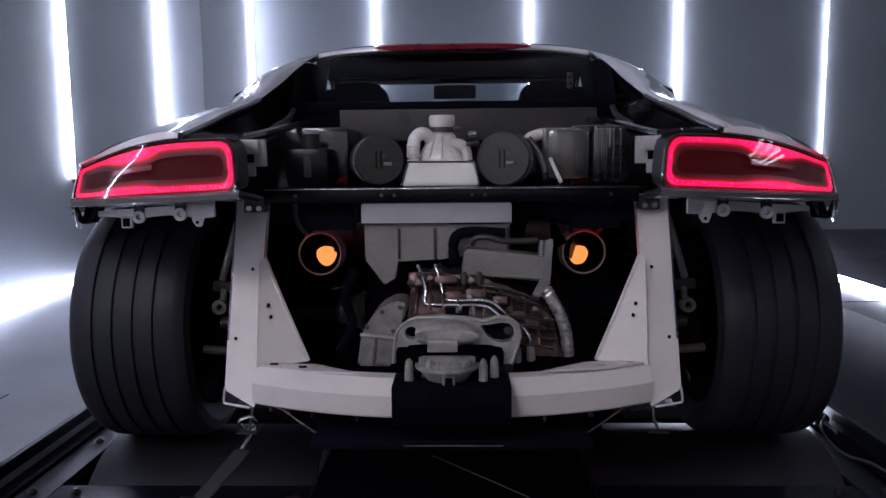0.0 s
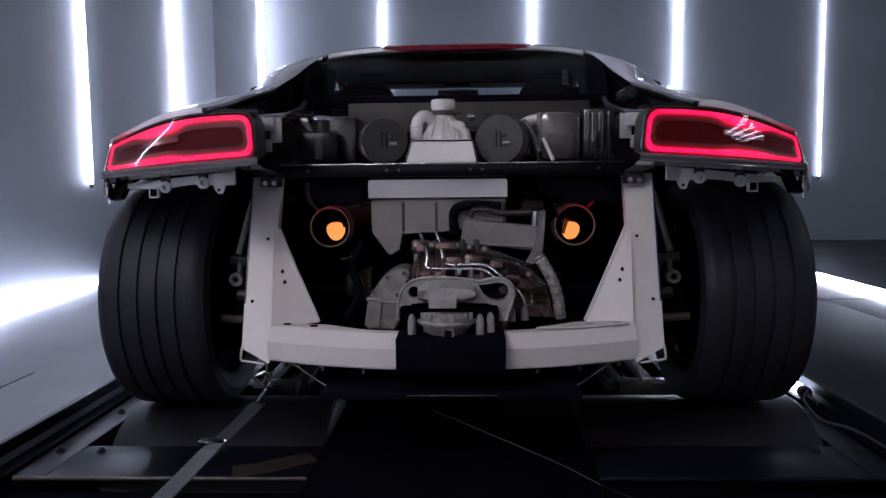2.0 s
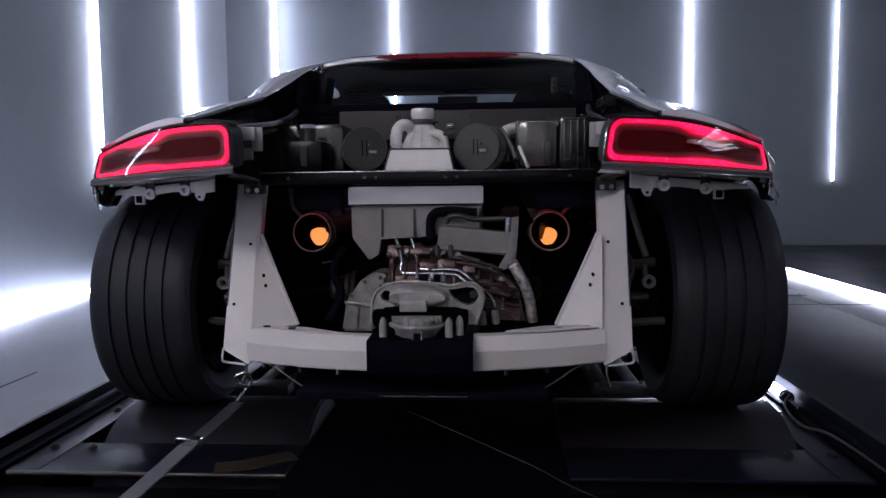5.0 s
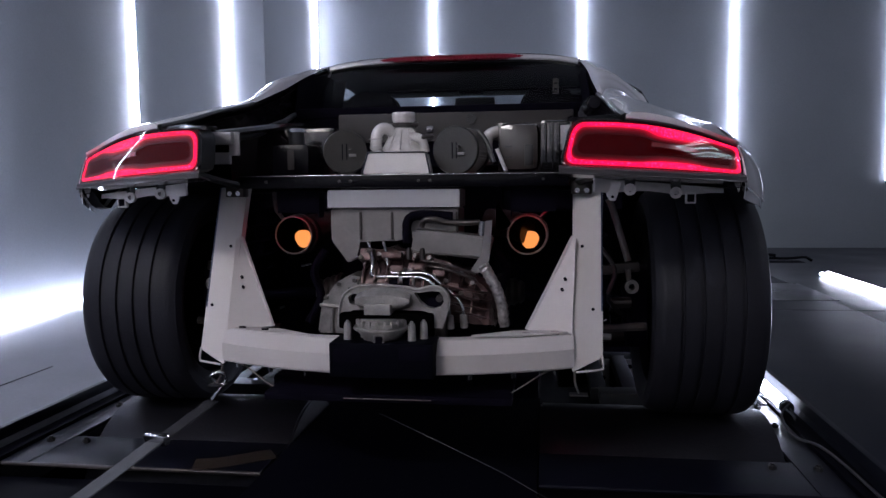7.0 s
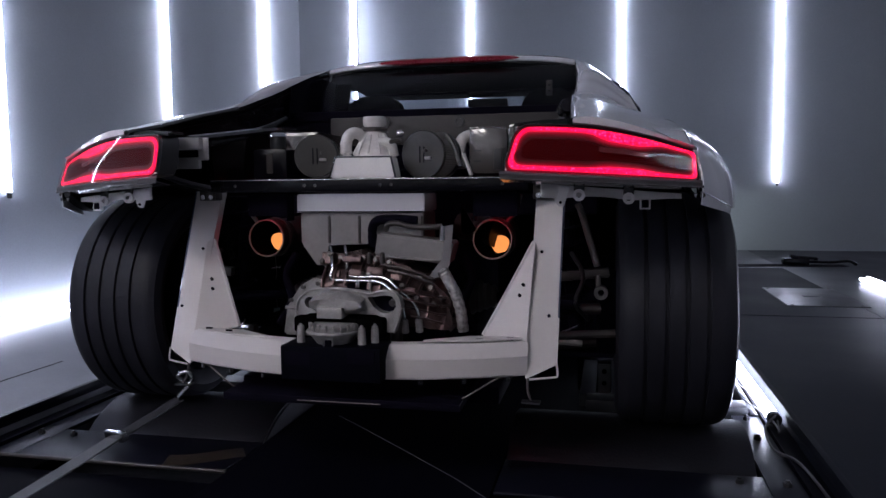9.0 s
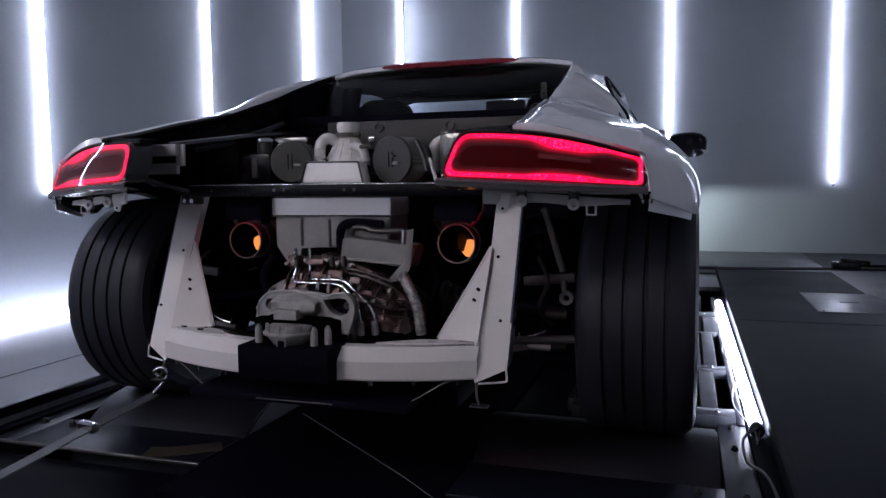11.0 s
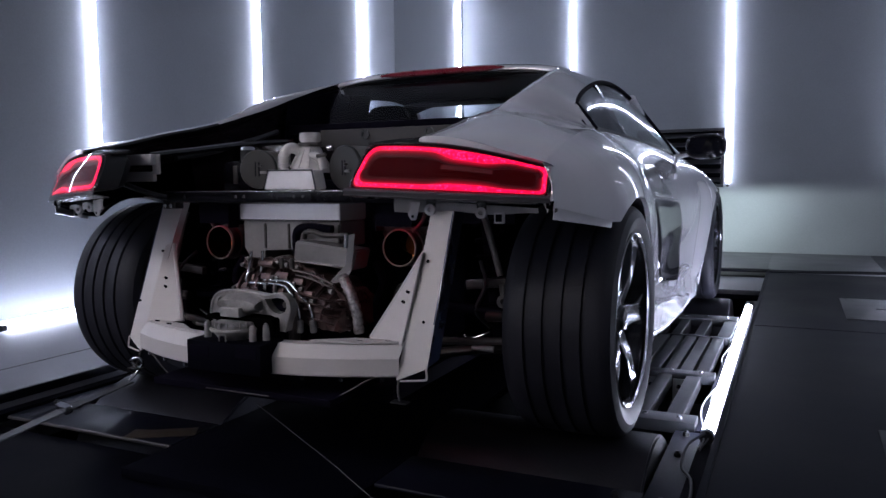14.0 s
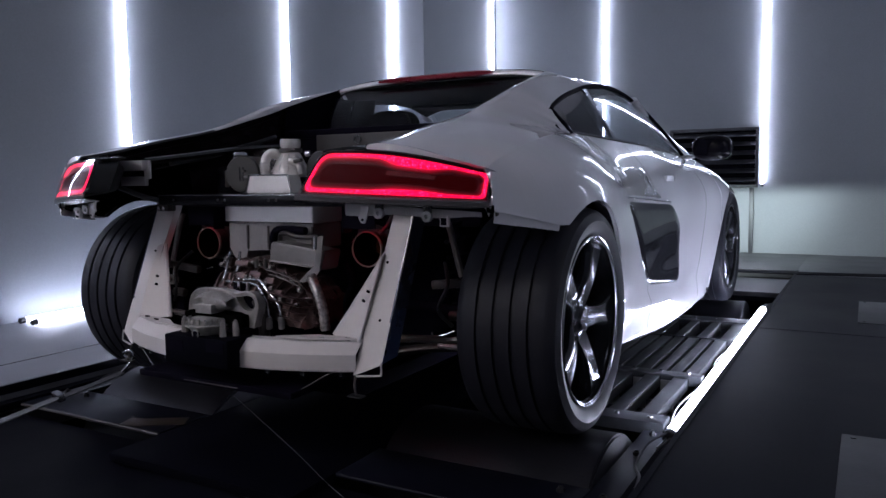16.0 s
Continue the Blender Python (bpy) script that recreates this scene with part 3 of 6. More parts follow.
RCROWN = curve_of([(0.78, 1.252), (1.0, 1.275), (1.3, 1.280), (1.55, 1.264), (1.72, 1.236)])
CP_IN = [(0.495, 0.80, 1.226), (0.508, 0.66, 1.185), (0.518, 0.50, 1.135), (0.523, 0.34, 1.082), (0.526, 0.20, 1.042), (0.530, 0.02, 0.994), (0.540, -0.2, 0.950), (0.548, -0.36, 0.914), (0.553, -0.497, 0.889)]
CROWN = curve_of([(-0.5, 0.020), (-0.2, 0.022), (0.02, 0.028), (0.2, 0.040), (0.34, 0.040), (0.5, 0.032), (0.66, 0.022), (0.80, 0.008)])
CP_OUT = [tuple(v) for v in (rail(1.0), rail(0.74), rail(0.54), rail(0.385), Vector((0.718, 0.388, 0.992)), belt(0.415), belt(0.16), belt(-0.14))] + [(0.815, -0.388, 0.831)]

IB, IT, OT, OB = Vector((0.407, -0.592, 0.775)), Vector((0.432, -0.524, 0.880)), Vector((0.826, -0.366, 0.822)), Vector((0.830, -0.400, 0.752))


def lamp_at(a, b, out=0.0):
    """Point of the lamp face: a from inner to outer end, b from bottom to top."""
    p = IB.lerp(OB, a).lerp(IT.lerp(OT, a), b)
    top = 0.018 * math.sin(math.pi * min(1, a * 1.05)) * b
    p = p + Vector((0, -0.030 * math.sin(math.pi * a), top))
    n = Vector((0.36, -0.85, 0.30)).normalized()
    return p + n * out


car = thing("sports_car", "white sports car without rear bumper or engine cover, on rollers", "car")

for s in (-1, 1):
    q = part("quarter_panel", side_panel(-0.392, 0.985, s), PAINT, car, "glossy white rear quarter panel")
    d = part("door", side_panel(0.99, 2.02, s), PAINT, car, "glossy white door")
    part("front_fender", side_panel(2.025, 3.62, s), PAINT, car, "glossy white front fender")
    # C-pillar running down to the tail lamp
    I, O = spline(CP_IN, 8), spline(CP_OUT, 8)
    grid = []
    for a, c in zip(I, O):
        r = []
        for k in range(25):
            t = k / 24
            p = a.lerp(c, t)
            p.z += CROWN(a.y) * t ** 0.6 * (1 - t) ** 1.5 / 0.285
            p.x += 0.005 * math.sin(math.pi * t)
            r.append(p)
        grid.append([(s * p.x, p.y, p.z) for p in r])
    # rounded rear edge turning down to the lamp
    last = [Vector(p) for p in grid[-1]]
    lip = []
    for k, p in enumerate(last):
        u = k / (len(last) - 1)
        q = lamp_at(0.30 + 0.70 * u, 1.0, 0.006)
        q = Vector((s * q.x, q.y, q.z + 0.004))
        p2 = p.lerp(q, 0.35) + Vector((0, -0.006, 0.004))
        lip.append([p, p2, q, q + Vector((0, 0.03, -0.006))])
    part("panel_lip", sheet(lip), PAINT, car, "glossy white rear edge above the tail lamp")
    part("rear_pillar", sheet(grid), PAINT, car, "glossy white sloping rear pillar")
    seal = [a for a in I if a.y < 0.06]
    part("rubber_seal", tube([(s * (a.x - 0.002), a.y, a.z - 0.002) for a in seal], 0.008, n=10, smooth=False), GLOSSBLACK, car, "black rubber seal along the opening")
    # dark inner flange of the engine opening
    grid = []
    for a in I:
        low = 0.72 if a.y > -0.05 else a.z - 0.075 - 0.02
        grid.append([(s * a.x, a.y, a.z - 0.001), (s * (a.x + 0.03), a.y + 0.02, a.z - 0.075), (s * (a.x + 0.045), a.y + 0.02, min(a.z - 0.09, low + 0.1)), (s * (a.x + 0.045), a.y + 0.02, low)])
    part("opening_flange", sheet(grid), BAYBLACK, car, "black painted side of the engine opening")
    # side windows and their black surround
    for nm, y0, y1 in (("quarter_window", 0.385, 0.93), ("door_window", 0.965, 2.08)):
        grid = []
        n = 22
        for i in range(n + 1):
            y = y0 + (y1 - y0) * i / n
            lo, hi = belt(y), rail(y)
            if nm == "quarter_window":
                lo = belt(y) + Vector((0, 0, 0.012))
                if y < 0.435:
                    lo = hi.lerp(belt(0.435), min(1, (y - 0.375) / 0.06))
            grid.append([(s * (lo.lerp(hi, k / 8).x - 0.010 + 0.012 * math.sin(math.pi * k / 8)), y, lo.lerp(hi, k / 8).z) for k in range(9)])
        g = part(nm, sheet(grid), WINDOW if nm == "door_window" else DARKGLASS, car, "tinted side glass")
        g.visible_shadow = False
    line = [belt(0.44), Vector((0.724, 0.405, 0.992))] + [rail(0.38 + (2.12 - 0.38) * i / 40) for i in range(41)]
    part("window_surround", tube([(s * (p.x - 0.004), p.y, p.z) for p in line], 0.008, n=8, smooth=False), LINERSHADE, car, "black window surround")
    line = [belt(0.44 + (2.12 - 0.44) * i / 30) for i in range(31)]
    part("belt_moulding", tube([(s * (p.x - 0.002), p.y, p.z + 0.004) for p in line], 0.007, n=8, smooth=False), GLOSSBLACK, car, "black belt moulding")
    lo, hi = belt(0.947), rail(0.947)
    part("window_pillar", sheet([[(s * (lo.x - 0.002), 0.925, lo.z), (s * (hi.x - 0.002), 0.925, hi.z)], [(s * (lo.x - 0.002), 0.97, lo.z), (s * (hi.x - 0.002), 0.97, hi.z)]], 0.01), GLOSSBLACK, car, "gloss black window pillar")
    # side blade
    grid = []
    for i in range(25):
        u = i / 24
        r = []
        for k in range(15):
            v = k / 14
            zt = 0.737 - 0.038 * u
            zb = 0.368 - 0.070 * u + 0.03 * (max(0, abs(2 * u - 1) - 0.75) / 0.25) ** 2
            z = zb + (zt - zb) * v
            left, right = 0.458 + 0.51 * (1 - v) ** 1.2, 1.62 - 0.40 * v ** 3.2
            y = left + (right - left) * u
            e = min(u, 1 - u, v, 1 - v)
            r.append((s * (flank(y, z) + 0.010 * min(1, e / 0.06) - 0.004), y, z))
        grid.append(r)
    blade = part("side_blade", sheet(grid), BLADE, car, "dark grey side blade in front of the rear wheel")
    grid = []
    for i in range(25):
        u = i / 24
        r = []
        for k in range(7):
            v = k / 6
            z = 0.744 - 0.038 * u + (0.111 + 0.036 * u) * v
            y = 0.445 + ((0.985 + 0.20 * max(0, 1 - v / 0.42) ** 1.3) - 0.445) * u
            e = min(u, 1 - u, v, 1 - v)
            r.append((s * (flank(y, z) + 0.008 * min(1, e / 0.1) - 0.004), y, z))
        grid.append(r)
    part("upper_blade", sheet(grid), UPPERBLADE, car, "dark grey upper part of the side blade")
    part("blade_crease", tube([(s * (flank(y, z) + 0.004), y, z) for y, z in ((0.455, 0.741), (0.75, 0.727), (1.0, 0.714), (1.21, 0.701))], 0.0035, n=8), CHROME, car, "bright edge between the blades")
    part("sill", tube([(s * (flank(y, z_low(y) + 0.001) - 0.012), y, z_low(y) + 0.002) for y in (0.40, 0.8, 1.2, 1.6, 2.0, 2.24)], 0.014, n=12), PAINT, car, "white sill under the door")
    part("door_handle", box(-0.008, 0.012, -0.075, 0.075, -0.012, 0.012, 0.006, m=Matrix.Translation((s * flank(1.32, 0.80), 1.32, 0.80))), PAINT, d, "white door handle")
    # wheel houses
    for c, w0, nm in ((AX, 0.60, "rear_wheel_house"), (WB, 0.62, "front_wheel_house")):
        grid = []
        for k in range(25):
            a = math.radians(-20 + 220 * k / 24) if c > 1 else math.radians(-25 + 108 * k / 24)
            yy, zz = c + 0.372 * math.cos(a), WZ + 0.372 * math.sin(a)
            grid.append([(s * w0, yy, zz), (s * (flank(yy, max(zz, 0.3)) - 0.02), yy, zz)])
        part(nm, sheet(grid), LINERSHADE, car, "black wheel house liner")
    part("wheel_house_side", sheet([[(s * 0.60, 0.20, 0.30), (s * 0.60, 0.20, 0.76)], [(s * 0.60, 0.44, 0.30), (s * 0.60, 0.44, 0.76)]]), LINERSHADE, car)
    # mirror
    mm = bmesh.new()
    bmesh.ops.create_uvsphere(mm, u_segments=24, v_segments=14, radius=1)
    for v in mm.verts:
        x, y, z = v.co
        v.co = Vector((math.copysign(abs(x) ** 0.75, x) * 0.100, math.copysign(abs(y) ** 0.8, y) * 0.070, math.copysign(abs(z) ** 0.7, z) * 0.066))
    mm.transform(pose(s * 0.918, 2.06, 0.953, 0, 0, -8 * s))
    mirror = part("door_mirror", mm, BARBLACK, car, "gloss black door mirror")
    # Enamel black puts the mirror's dark reflection into the colour.
    part("mirror_glass", prism([(-0.075, -0.040), (0.070, -0.045), (0.082, 0), (0.070, 0.040), (-0.068, 0.045), (-0.084, 0.0)], 0.006, pose(s * 0.918, 1.994, 0.953, 10, 0, 22 * s), 0.002), BARBLACK, mirror, "mirror glass, black for its dark reflection")
    part("mirror_stalk", tube([(s * 0.76, 2.09, 0.905), (s * 0.83, 2.08, 0.915), (s * 0.90, 2.07, 0.945)], 0.022, n=10, flat=0.5), PAINT, mirror, "white mirror stalk")

# roof, windscreen, bonnet
grid = []
for i in range(20):
    y = 0.80 + (1.72 - 0.80) * i / 19
    zc = RCROWN(y)
    e = rail(y) if y > 1.0 else Vector((0.497, 0.8, 1.226)).lerp(rail(1.0), (y - 0.8) / 0.2)
    r = []
    for k in range(-14, 15):
        t = k / 14
        r.append((e.x * t, y, zc + (e.z - zc) * abs(t) ** 4.0))
    grid.append(r)
part("roof", sheet(grid), PAINT, car, "glossy white roof")
part("headliner", sheet([[(x * 0.97, y, z - 0.014) for x, y, z in r] for r in grid]), LINERSHADE, car, "black headliner")
grid = []
for i in range(13):
    t = i / 12
    y = 1.72 + (2.50 - 1.72) * t
    z = 1.232 + (0.925 - 1.232) * t ** 1.05
    hw = 0.60 + 0.12 * t
    grid.append([(hw * k / 10, y - 0.10 * t * (k / 10) ** 2 - 0.02 * (k / 10) ** 2, z - 0.03 * (k / 10) ** 2) for k in range(-10, 11)])
ws = part("windscreen", sheet(grid), CLEAR, car, "clear windscreen")
ws.visible_shadow = False
grid = []
for i in range(20):
    y = 2.36 + (3.60 - 2.36) * i / 19
    x, z = XT(y), ZT(y)
    grid.append([(x * k / 8, y, z + 0.03 * (1 - (k / 8) ** 2) * (1 if y < 3.3 else 0.5)) for k in range(-8, 9)])
part("bonnet", sheet(grid), PAINT, car, "glossy white bonnet")
part("cowl", box(-0.72, 0.72, 2.30, 2.46, 0.86, 0.90, 0.01), BLACK, car, "black cowl under the windscreen")
for s in (-1, 1):
    p0, p1 = rail(1.70), Vector((0.735, 2.38, 0.915))
    part("front_pillar", tube([(s * p0.x, p0.y, p0.z + 0.004), (s * 0.63, 1.95, 1.085), (s * 0.69, 2.18, 0.985), (s * p1.x, p1.y, p1.z)], 0.022, n=10, flat=0.7), PAINT, car, "white windscreen pillar")
# brake light strip on the rear edge of the roof
grid = []
for i in range(31):
    x = -0.285 + 0.57 * i / 30
    z = 1.250 - 0.024 * abs(x / 0.497) ** 4.0
    z -= 0.007
    h = max(0.12, 1 - abs(x / 0.287) ** 9)
    grid.append([(x, 0.795, z - 0.013 * h), (x, 0.786, z - 0.009 * h), (x, 0.786, z + 0.007 * h), (x, 0.80, z + 0.013 * h)])
bl = part("high_brake_light", sheet(grid), BRAKE, car, "long dark red high brake light")
for i in range(38):
    x = -0.27 + 0.54 * i / 37
    part("led", box(x - 0.005, x + 0.005, 0.7835, 0.7855, 1.2365 - 0.024 * abs(x / 0.497) ** 4.0, 1.2465 - 0.024 * abs(x / 0.497) ** 4.0), BRAKELED, bl)
lip = []
for i in range(37):
    x = -0.497 + 0.994 * i / 36
    z = 1.2515 - 0.0265 * abs(x / 0.497) ** 4.0
    lip.append([(x, 0.802, z), (x, 0.795, z - 0.003), (x, 0.7905, z - 0.008), (x, 0.790, z - 0.017), (x, 0.797, z - 0.021)])
part("roof_lip", sheet(lip), PAINT, car, "glossy white rear lip of the roof")
part("roof_rear_edge", tube([(x, 0.802, 1.224 - 0.026 * abs(x / 0.497) ** 4.0) for x in [-0.49 + 0.98 * i / 24 for i in range(25)]], 0.005, n=8, smooth=False), GLOSSBLACK, car, "black rear edge of the roof")

for s in (-1, 1):
    # Added blind keeps bright tubes from showing through the quarter window.
    blind = []
    for i in range(9):
        y = 0.395 + (0.93 - 0.395) * i / 8
        lo, hi = belt(max(y, 0.43)), rail(y)
        blind.append([(s * (lo.lerp(hi, k / 4).x - 0.030), y, lo.lerp(hi, k / 4).z - 0.012) for k in range(5)])
    part("quarter_blind", sheet(blind), LINERSHADE, car, "black blind added behind the quarter window")
    # lit headlamp; an unseen plate is added to give the beam its flat upper edge
    hl = part("headlamp", box(s * 0.64 - 0.045, s * 0.64 + 0.045, 3.40, 3.505, 0.555, 0.645, 0.012), GLOSSBLACK, car, "lit headlamp in the nose")
    part("hood", box(s * 0.64 - 0.10, s * 0.64 + 0.10, 3.52, 3.605, 0.6023, 0.650, 0.0005), LINERSHADE, hl, "black plate added to cut off the beam's top")
    beam_data = bpy.data.lights.new("headlamp_beam", "SPOT")
    beam_data.energy, beam_data.color = HEADLAMP, (0.86, 0.98, 1.0)
    beam_data.spot_size, beam_data.spot_blend, beam_data.shadow_soft_size = radians(104), 1.0, 0.003
    lamp = new("headlamp_beam", beam_data)
    lamp.matrix_world = look((s * 0.64, 3.525, 0.600), (s * 0.50, 5.88, 0.64))
    lamp.parent = hl
    spread = bpy.data.lights.new("headlamp_centre", "SPOT")
    spread.energy, spread.color = HEADLAMP * 1.7, (0.82, 0.98, 1.0)
    spread.spot_size, spread.spot_blend, spread.shadow_soft_size = radians(46), 1.0, 0.003
    lamp = new("headlamp_centre", spread)
    lamp.matrix_world = look((s * 0.64, 3.525, 0.600), (s * 0.62, 5.88, 0.66))
    lamp.parent = hl


rg = part("rear_glass", sheet([[(x * (0.50 - 0.012 * k / 6), 0.59 + 0.20 * k / 6, 1.022 + 0.185 * k / 6 + 0.012 * math.sin(math.pi * k / 6)) for x in [-1 + i / 6 for i in range(13)]] for k in range(7)]), REARGLASS, car, "smoked glass pane behind the cabin")
rg.visible_shadow = False


# ---- wheels ----
def wheel(s, y, width, x_out, label):
    """A tyre on a dark five-spoke rim; built with its axis along x."""
    turn = Matrix.Translation((s * x_out, y, WZ)) @ Matrix.Rotation(radians(90 * s), 4, "Y")
    # local z runs from the outer face (0) inwards (negative)
    root = part("wheel", lathe([(0.236, -0.012), (0.240, -0.03), (0.225, -0.06), (0.222, -width + 0.05), (0.236, -width + 0.02)], 64, turn), RIM, car, label)
    prof = [(0.243, -width + 0.022), (0.262, -width + 0.006), (0.290, -width - 0.002), (0.312, -width + 0.006), (0.322, -width + 0.018), (0.3275, -width + 0.034)]
    z0, z1 = -width + 0.034, -0.034
    for k in range(4):
        c = z0 + (z1 - z0) * (0.17 + 0.22 * k)
        prof += [(0.330, c - 0.0055), (0.3225, c - 0.0045), (0.3225, c + 0.0045), (0.330, c + 0.0055)]
    prof += [(0.3275, -0.034), (0.322, -0.018), (0.312, -0.006), (0.290, 0.002), (0.262, -0.006), (0.247, -0.018), (0.243, -0.022)]
    tyre = part("tyre", lathe(prof, 96, turn), RUBBER, root, "black grooved road tyre", 30)
    part("rim_lip", lathe([(0.236, -0.012), (0.2465, -0.008), (0.249, -0.014), (0.246, -0.020), (0.232, -0.026)], 72, turn), RIM, root, "dark polished rim lip")
    # Chrome ring stands in for the highlight on the rim lip.
    part("lip_highlight", lathe([(0.2445, -0.0085), (0.2465, -0.0060), (0.2485, -0.0085), (0.2465, -0.0110)], 72, turn, close=True), CHROME, root, "thin bright ring for the lip's highlight")
    part("brake_disc", lathe([(0.05, -0.125), (0.175, -0.125), (0.175, -0.155), (0.05, -0.155)], 48, turn), ALLOYDARK, root, "steel brake disc")
    # Dark disc stands in for the shade behind the spokes.
    part("dark_back_disc", lathe([(0.02, -width + 0.06), (0.226, -width + 0.05)], 48, turn), LINERSHADE, root)
    hub = lathe([(0.0, -0.030), (0.030, -0.032), (0.034, -0.040), (0.062, -0.052), (0.072, -0.075), (0.070, -0.12)], 32, turn)
    part("hub", hub, RIM, root, "dark hub")
    for k in range(5):
        a = 2 * math.pi * k / 5 + 0.31
        bm = bmesh.new()
        rings = []
        for j in range(7):
            t = j / 6
            r = 0.045 + (0.236 - 0.045) * t
            wd = 0.040 - 0.012 * math.sin(math.pi * min(1, t * 0.9)) + 0.026 * t ** 3
            z = -0.050 + 0.026 * t + 0.012 * math.sin(math.pi * t)
            ring = []
            for du, dz in ((-wd, -0.034), (-wd, -0.006), (-wd * 0.82, 0.001), (-wd * 0.25, -0.006 * t), (wd * 0.25, -0.006 * t), (wd * 0.82, 0.001), (wd, -0.006), (wd, -0.034)):
                px, py = r, du
                ring.append(bm.verts.new((px * math.cos(a) - py * math.sin(a), px * math.sin(a) + py * math.cos(a), z + dz)))
            rings.append(ring)
        for p, q in zip(rings, rings[1:]):
            for i in range(8):
                bm.faces.new((p[i], p[(i + 1) % 8], q[(i + 1) % 8], q[i]))
        bm.faces.new(rings[0])
        bm.faces.new(rings[-1])
        bm.transform(turn)
        part("spoke", bm, RIM, root, smooth=50)
        bm = rod((0.052 * math.cos(a + 0.6), 0.052 * math.sin(a + 0.6), -0.055), (0.052 * math.cos(a + 0.6), 0.052 * math.sin(a + 0.6), -0.042), 0.008, n=6)
        bm.transform(turn)
        part("wheel_bolt", bm, CHROME, root)
    cal = lathe([(0.118, -0.10), (0.195, -0.10), (0.195, -0.175), (0.118, -0.175)], 48, None)
    bmesh.ops.delete(cal, geom=[v for v in cal.verts if v.co.x < 0.06], context="VERTS")
    cal.transform(turn @ Matrix.Rotation(radians(40), 4, "Z"))
    part("brake_caliper", cal, GLOSSBLACK, root, "black brake caliper")
    return root


for s in (-1, 1):
    wheel(s, AX, 0.295, 0.948, "rear wheel with a dark five-spoke rim")
    wheel(s, WB, 0.235, 0.932, "front wheel with a dark five-spoke rim")

# ---- tail lamps ----
def round_rect(inset, radius=0.13, n=7, ax=0.235):
    """Rounded outline in (a, b); ax: the lamp's height by its length."""
    ia, ib = inset * ax, inset
    ra, rb = radius * ax * 1.6, radius * 1.6
    out = []
    for ea, eb, a0, g in ((1, 0, -90, 0.6), (1, 1, 0, 0.6), (0, 1, 90, 1.3), (0, 0, 180, 0.9)):
        ga, gb = ra * g, rb * g
        ca = 1 - ia - ga if ea else ia + ga
        cb = 1 - ib - gb if eb else ib + gb
        for k in range(n + 1):
            t = math.radians(a0 + 90 * k / n)
            out.append((ca + ga * math.cos(t), cb + gb * math.sin(t)))
    return out


def resample(loop, n):
    L = [0]
    P = loop + [loop[0]]
    for p, q in zip(P, P[1:]):
        L.append(L[-1] + math.hypot((q[0] - p[0]) * 4.2, q[1] - p[1]))
    out = []
    for k in range(n):
        d = L[-1] * k / n
        i = max(j for j in range(len(L)) if L[j] <= d)
        i = min(i, len(P) - 2)
        t = (d - L[i]) / (L[i + 1] - L[i])
        out.append((P[i][0] + (P[i + 1][0] - P[i][0]) * t, P[i][1] + (P[i + 1][1] - P[i][1]) * t))
    return out


def ring_strip(o_in, o_out, h_in, h_out, s, wide=None):
    bm = bmesh.new()
    n = 120
    A, B = resample(round_rect(o_out), n), resample(round_rect(o_in, 0.10), n)
    if wide:
        B = [wide(a, b) for a, b in B]
    V = []
    for p, q in zip(A, B):
        mid = ((p[0] + q[0]) / 2, (p[1] + q[1]) / 2)
        V.append([bm.verts.new(lamp_at(*p, h_out - 0.006)), bm.verts.new(lamp_at(*p, h_out)), bm.verts.new(lamp_at(*mid, (h_in + h_out) / 2 + 0.002)), bm.verts.new(lamp_at(*q, h_in)), bm.verts.new(lamp_at(*q, h_in - 0.006))])
    for i in range(n):
        p, q = V[i], V[(i + 1) % n]
        for k in range(4):
            bm.faces.new((p[k], p[k + 1], q[k + 1], q[k]))
    return bm if s > 0 else flip(bm)


def waist(a, b):
    """The light ring grows wider in the middle of its long sides."""
    t = math.exp(-((a - 0.60) / 0.16) ** 4)
    if b > 0.6:
        b -= 0.10 * t
    elif b < 0.4:
        b += 0.05 * t
    return a, b


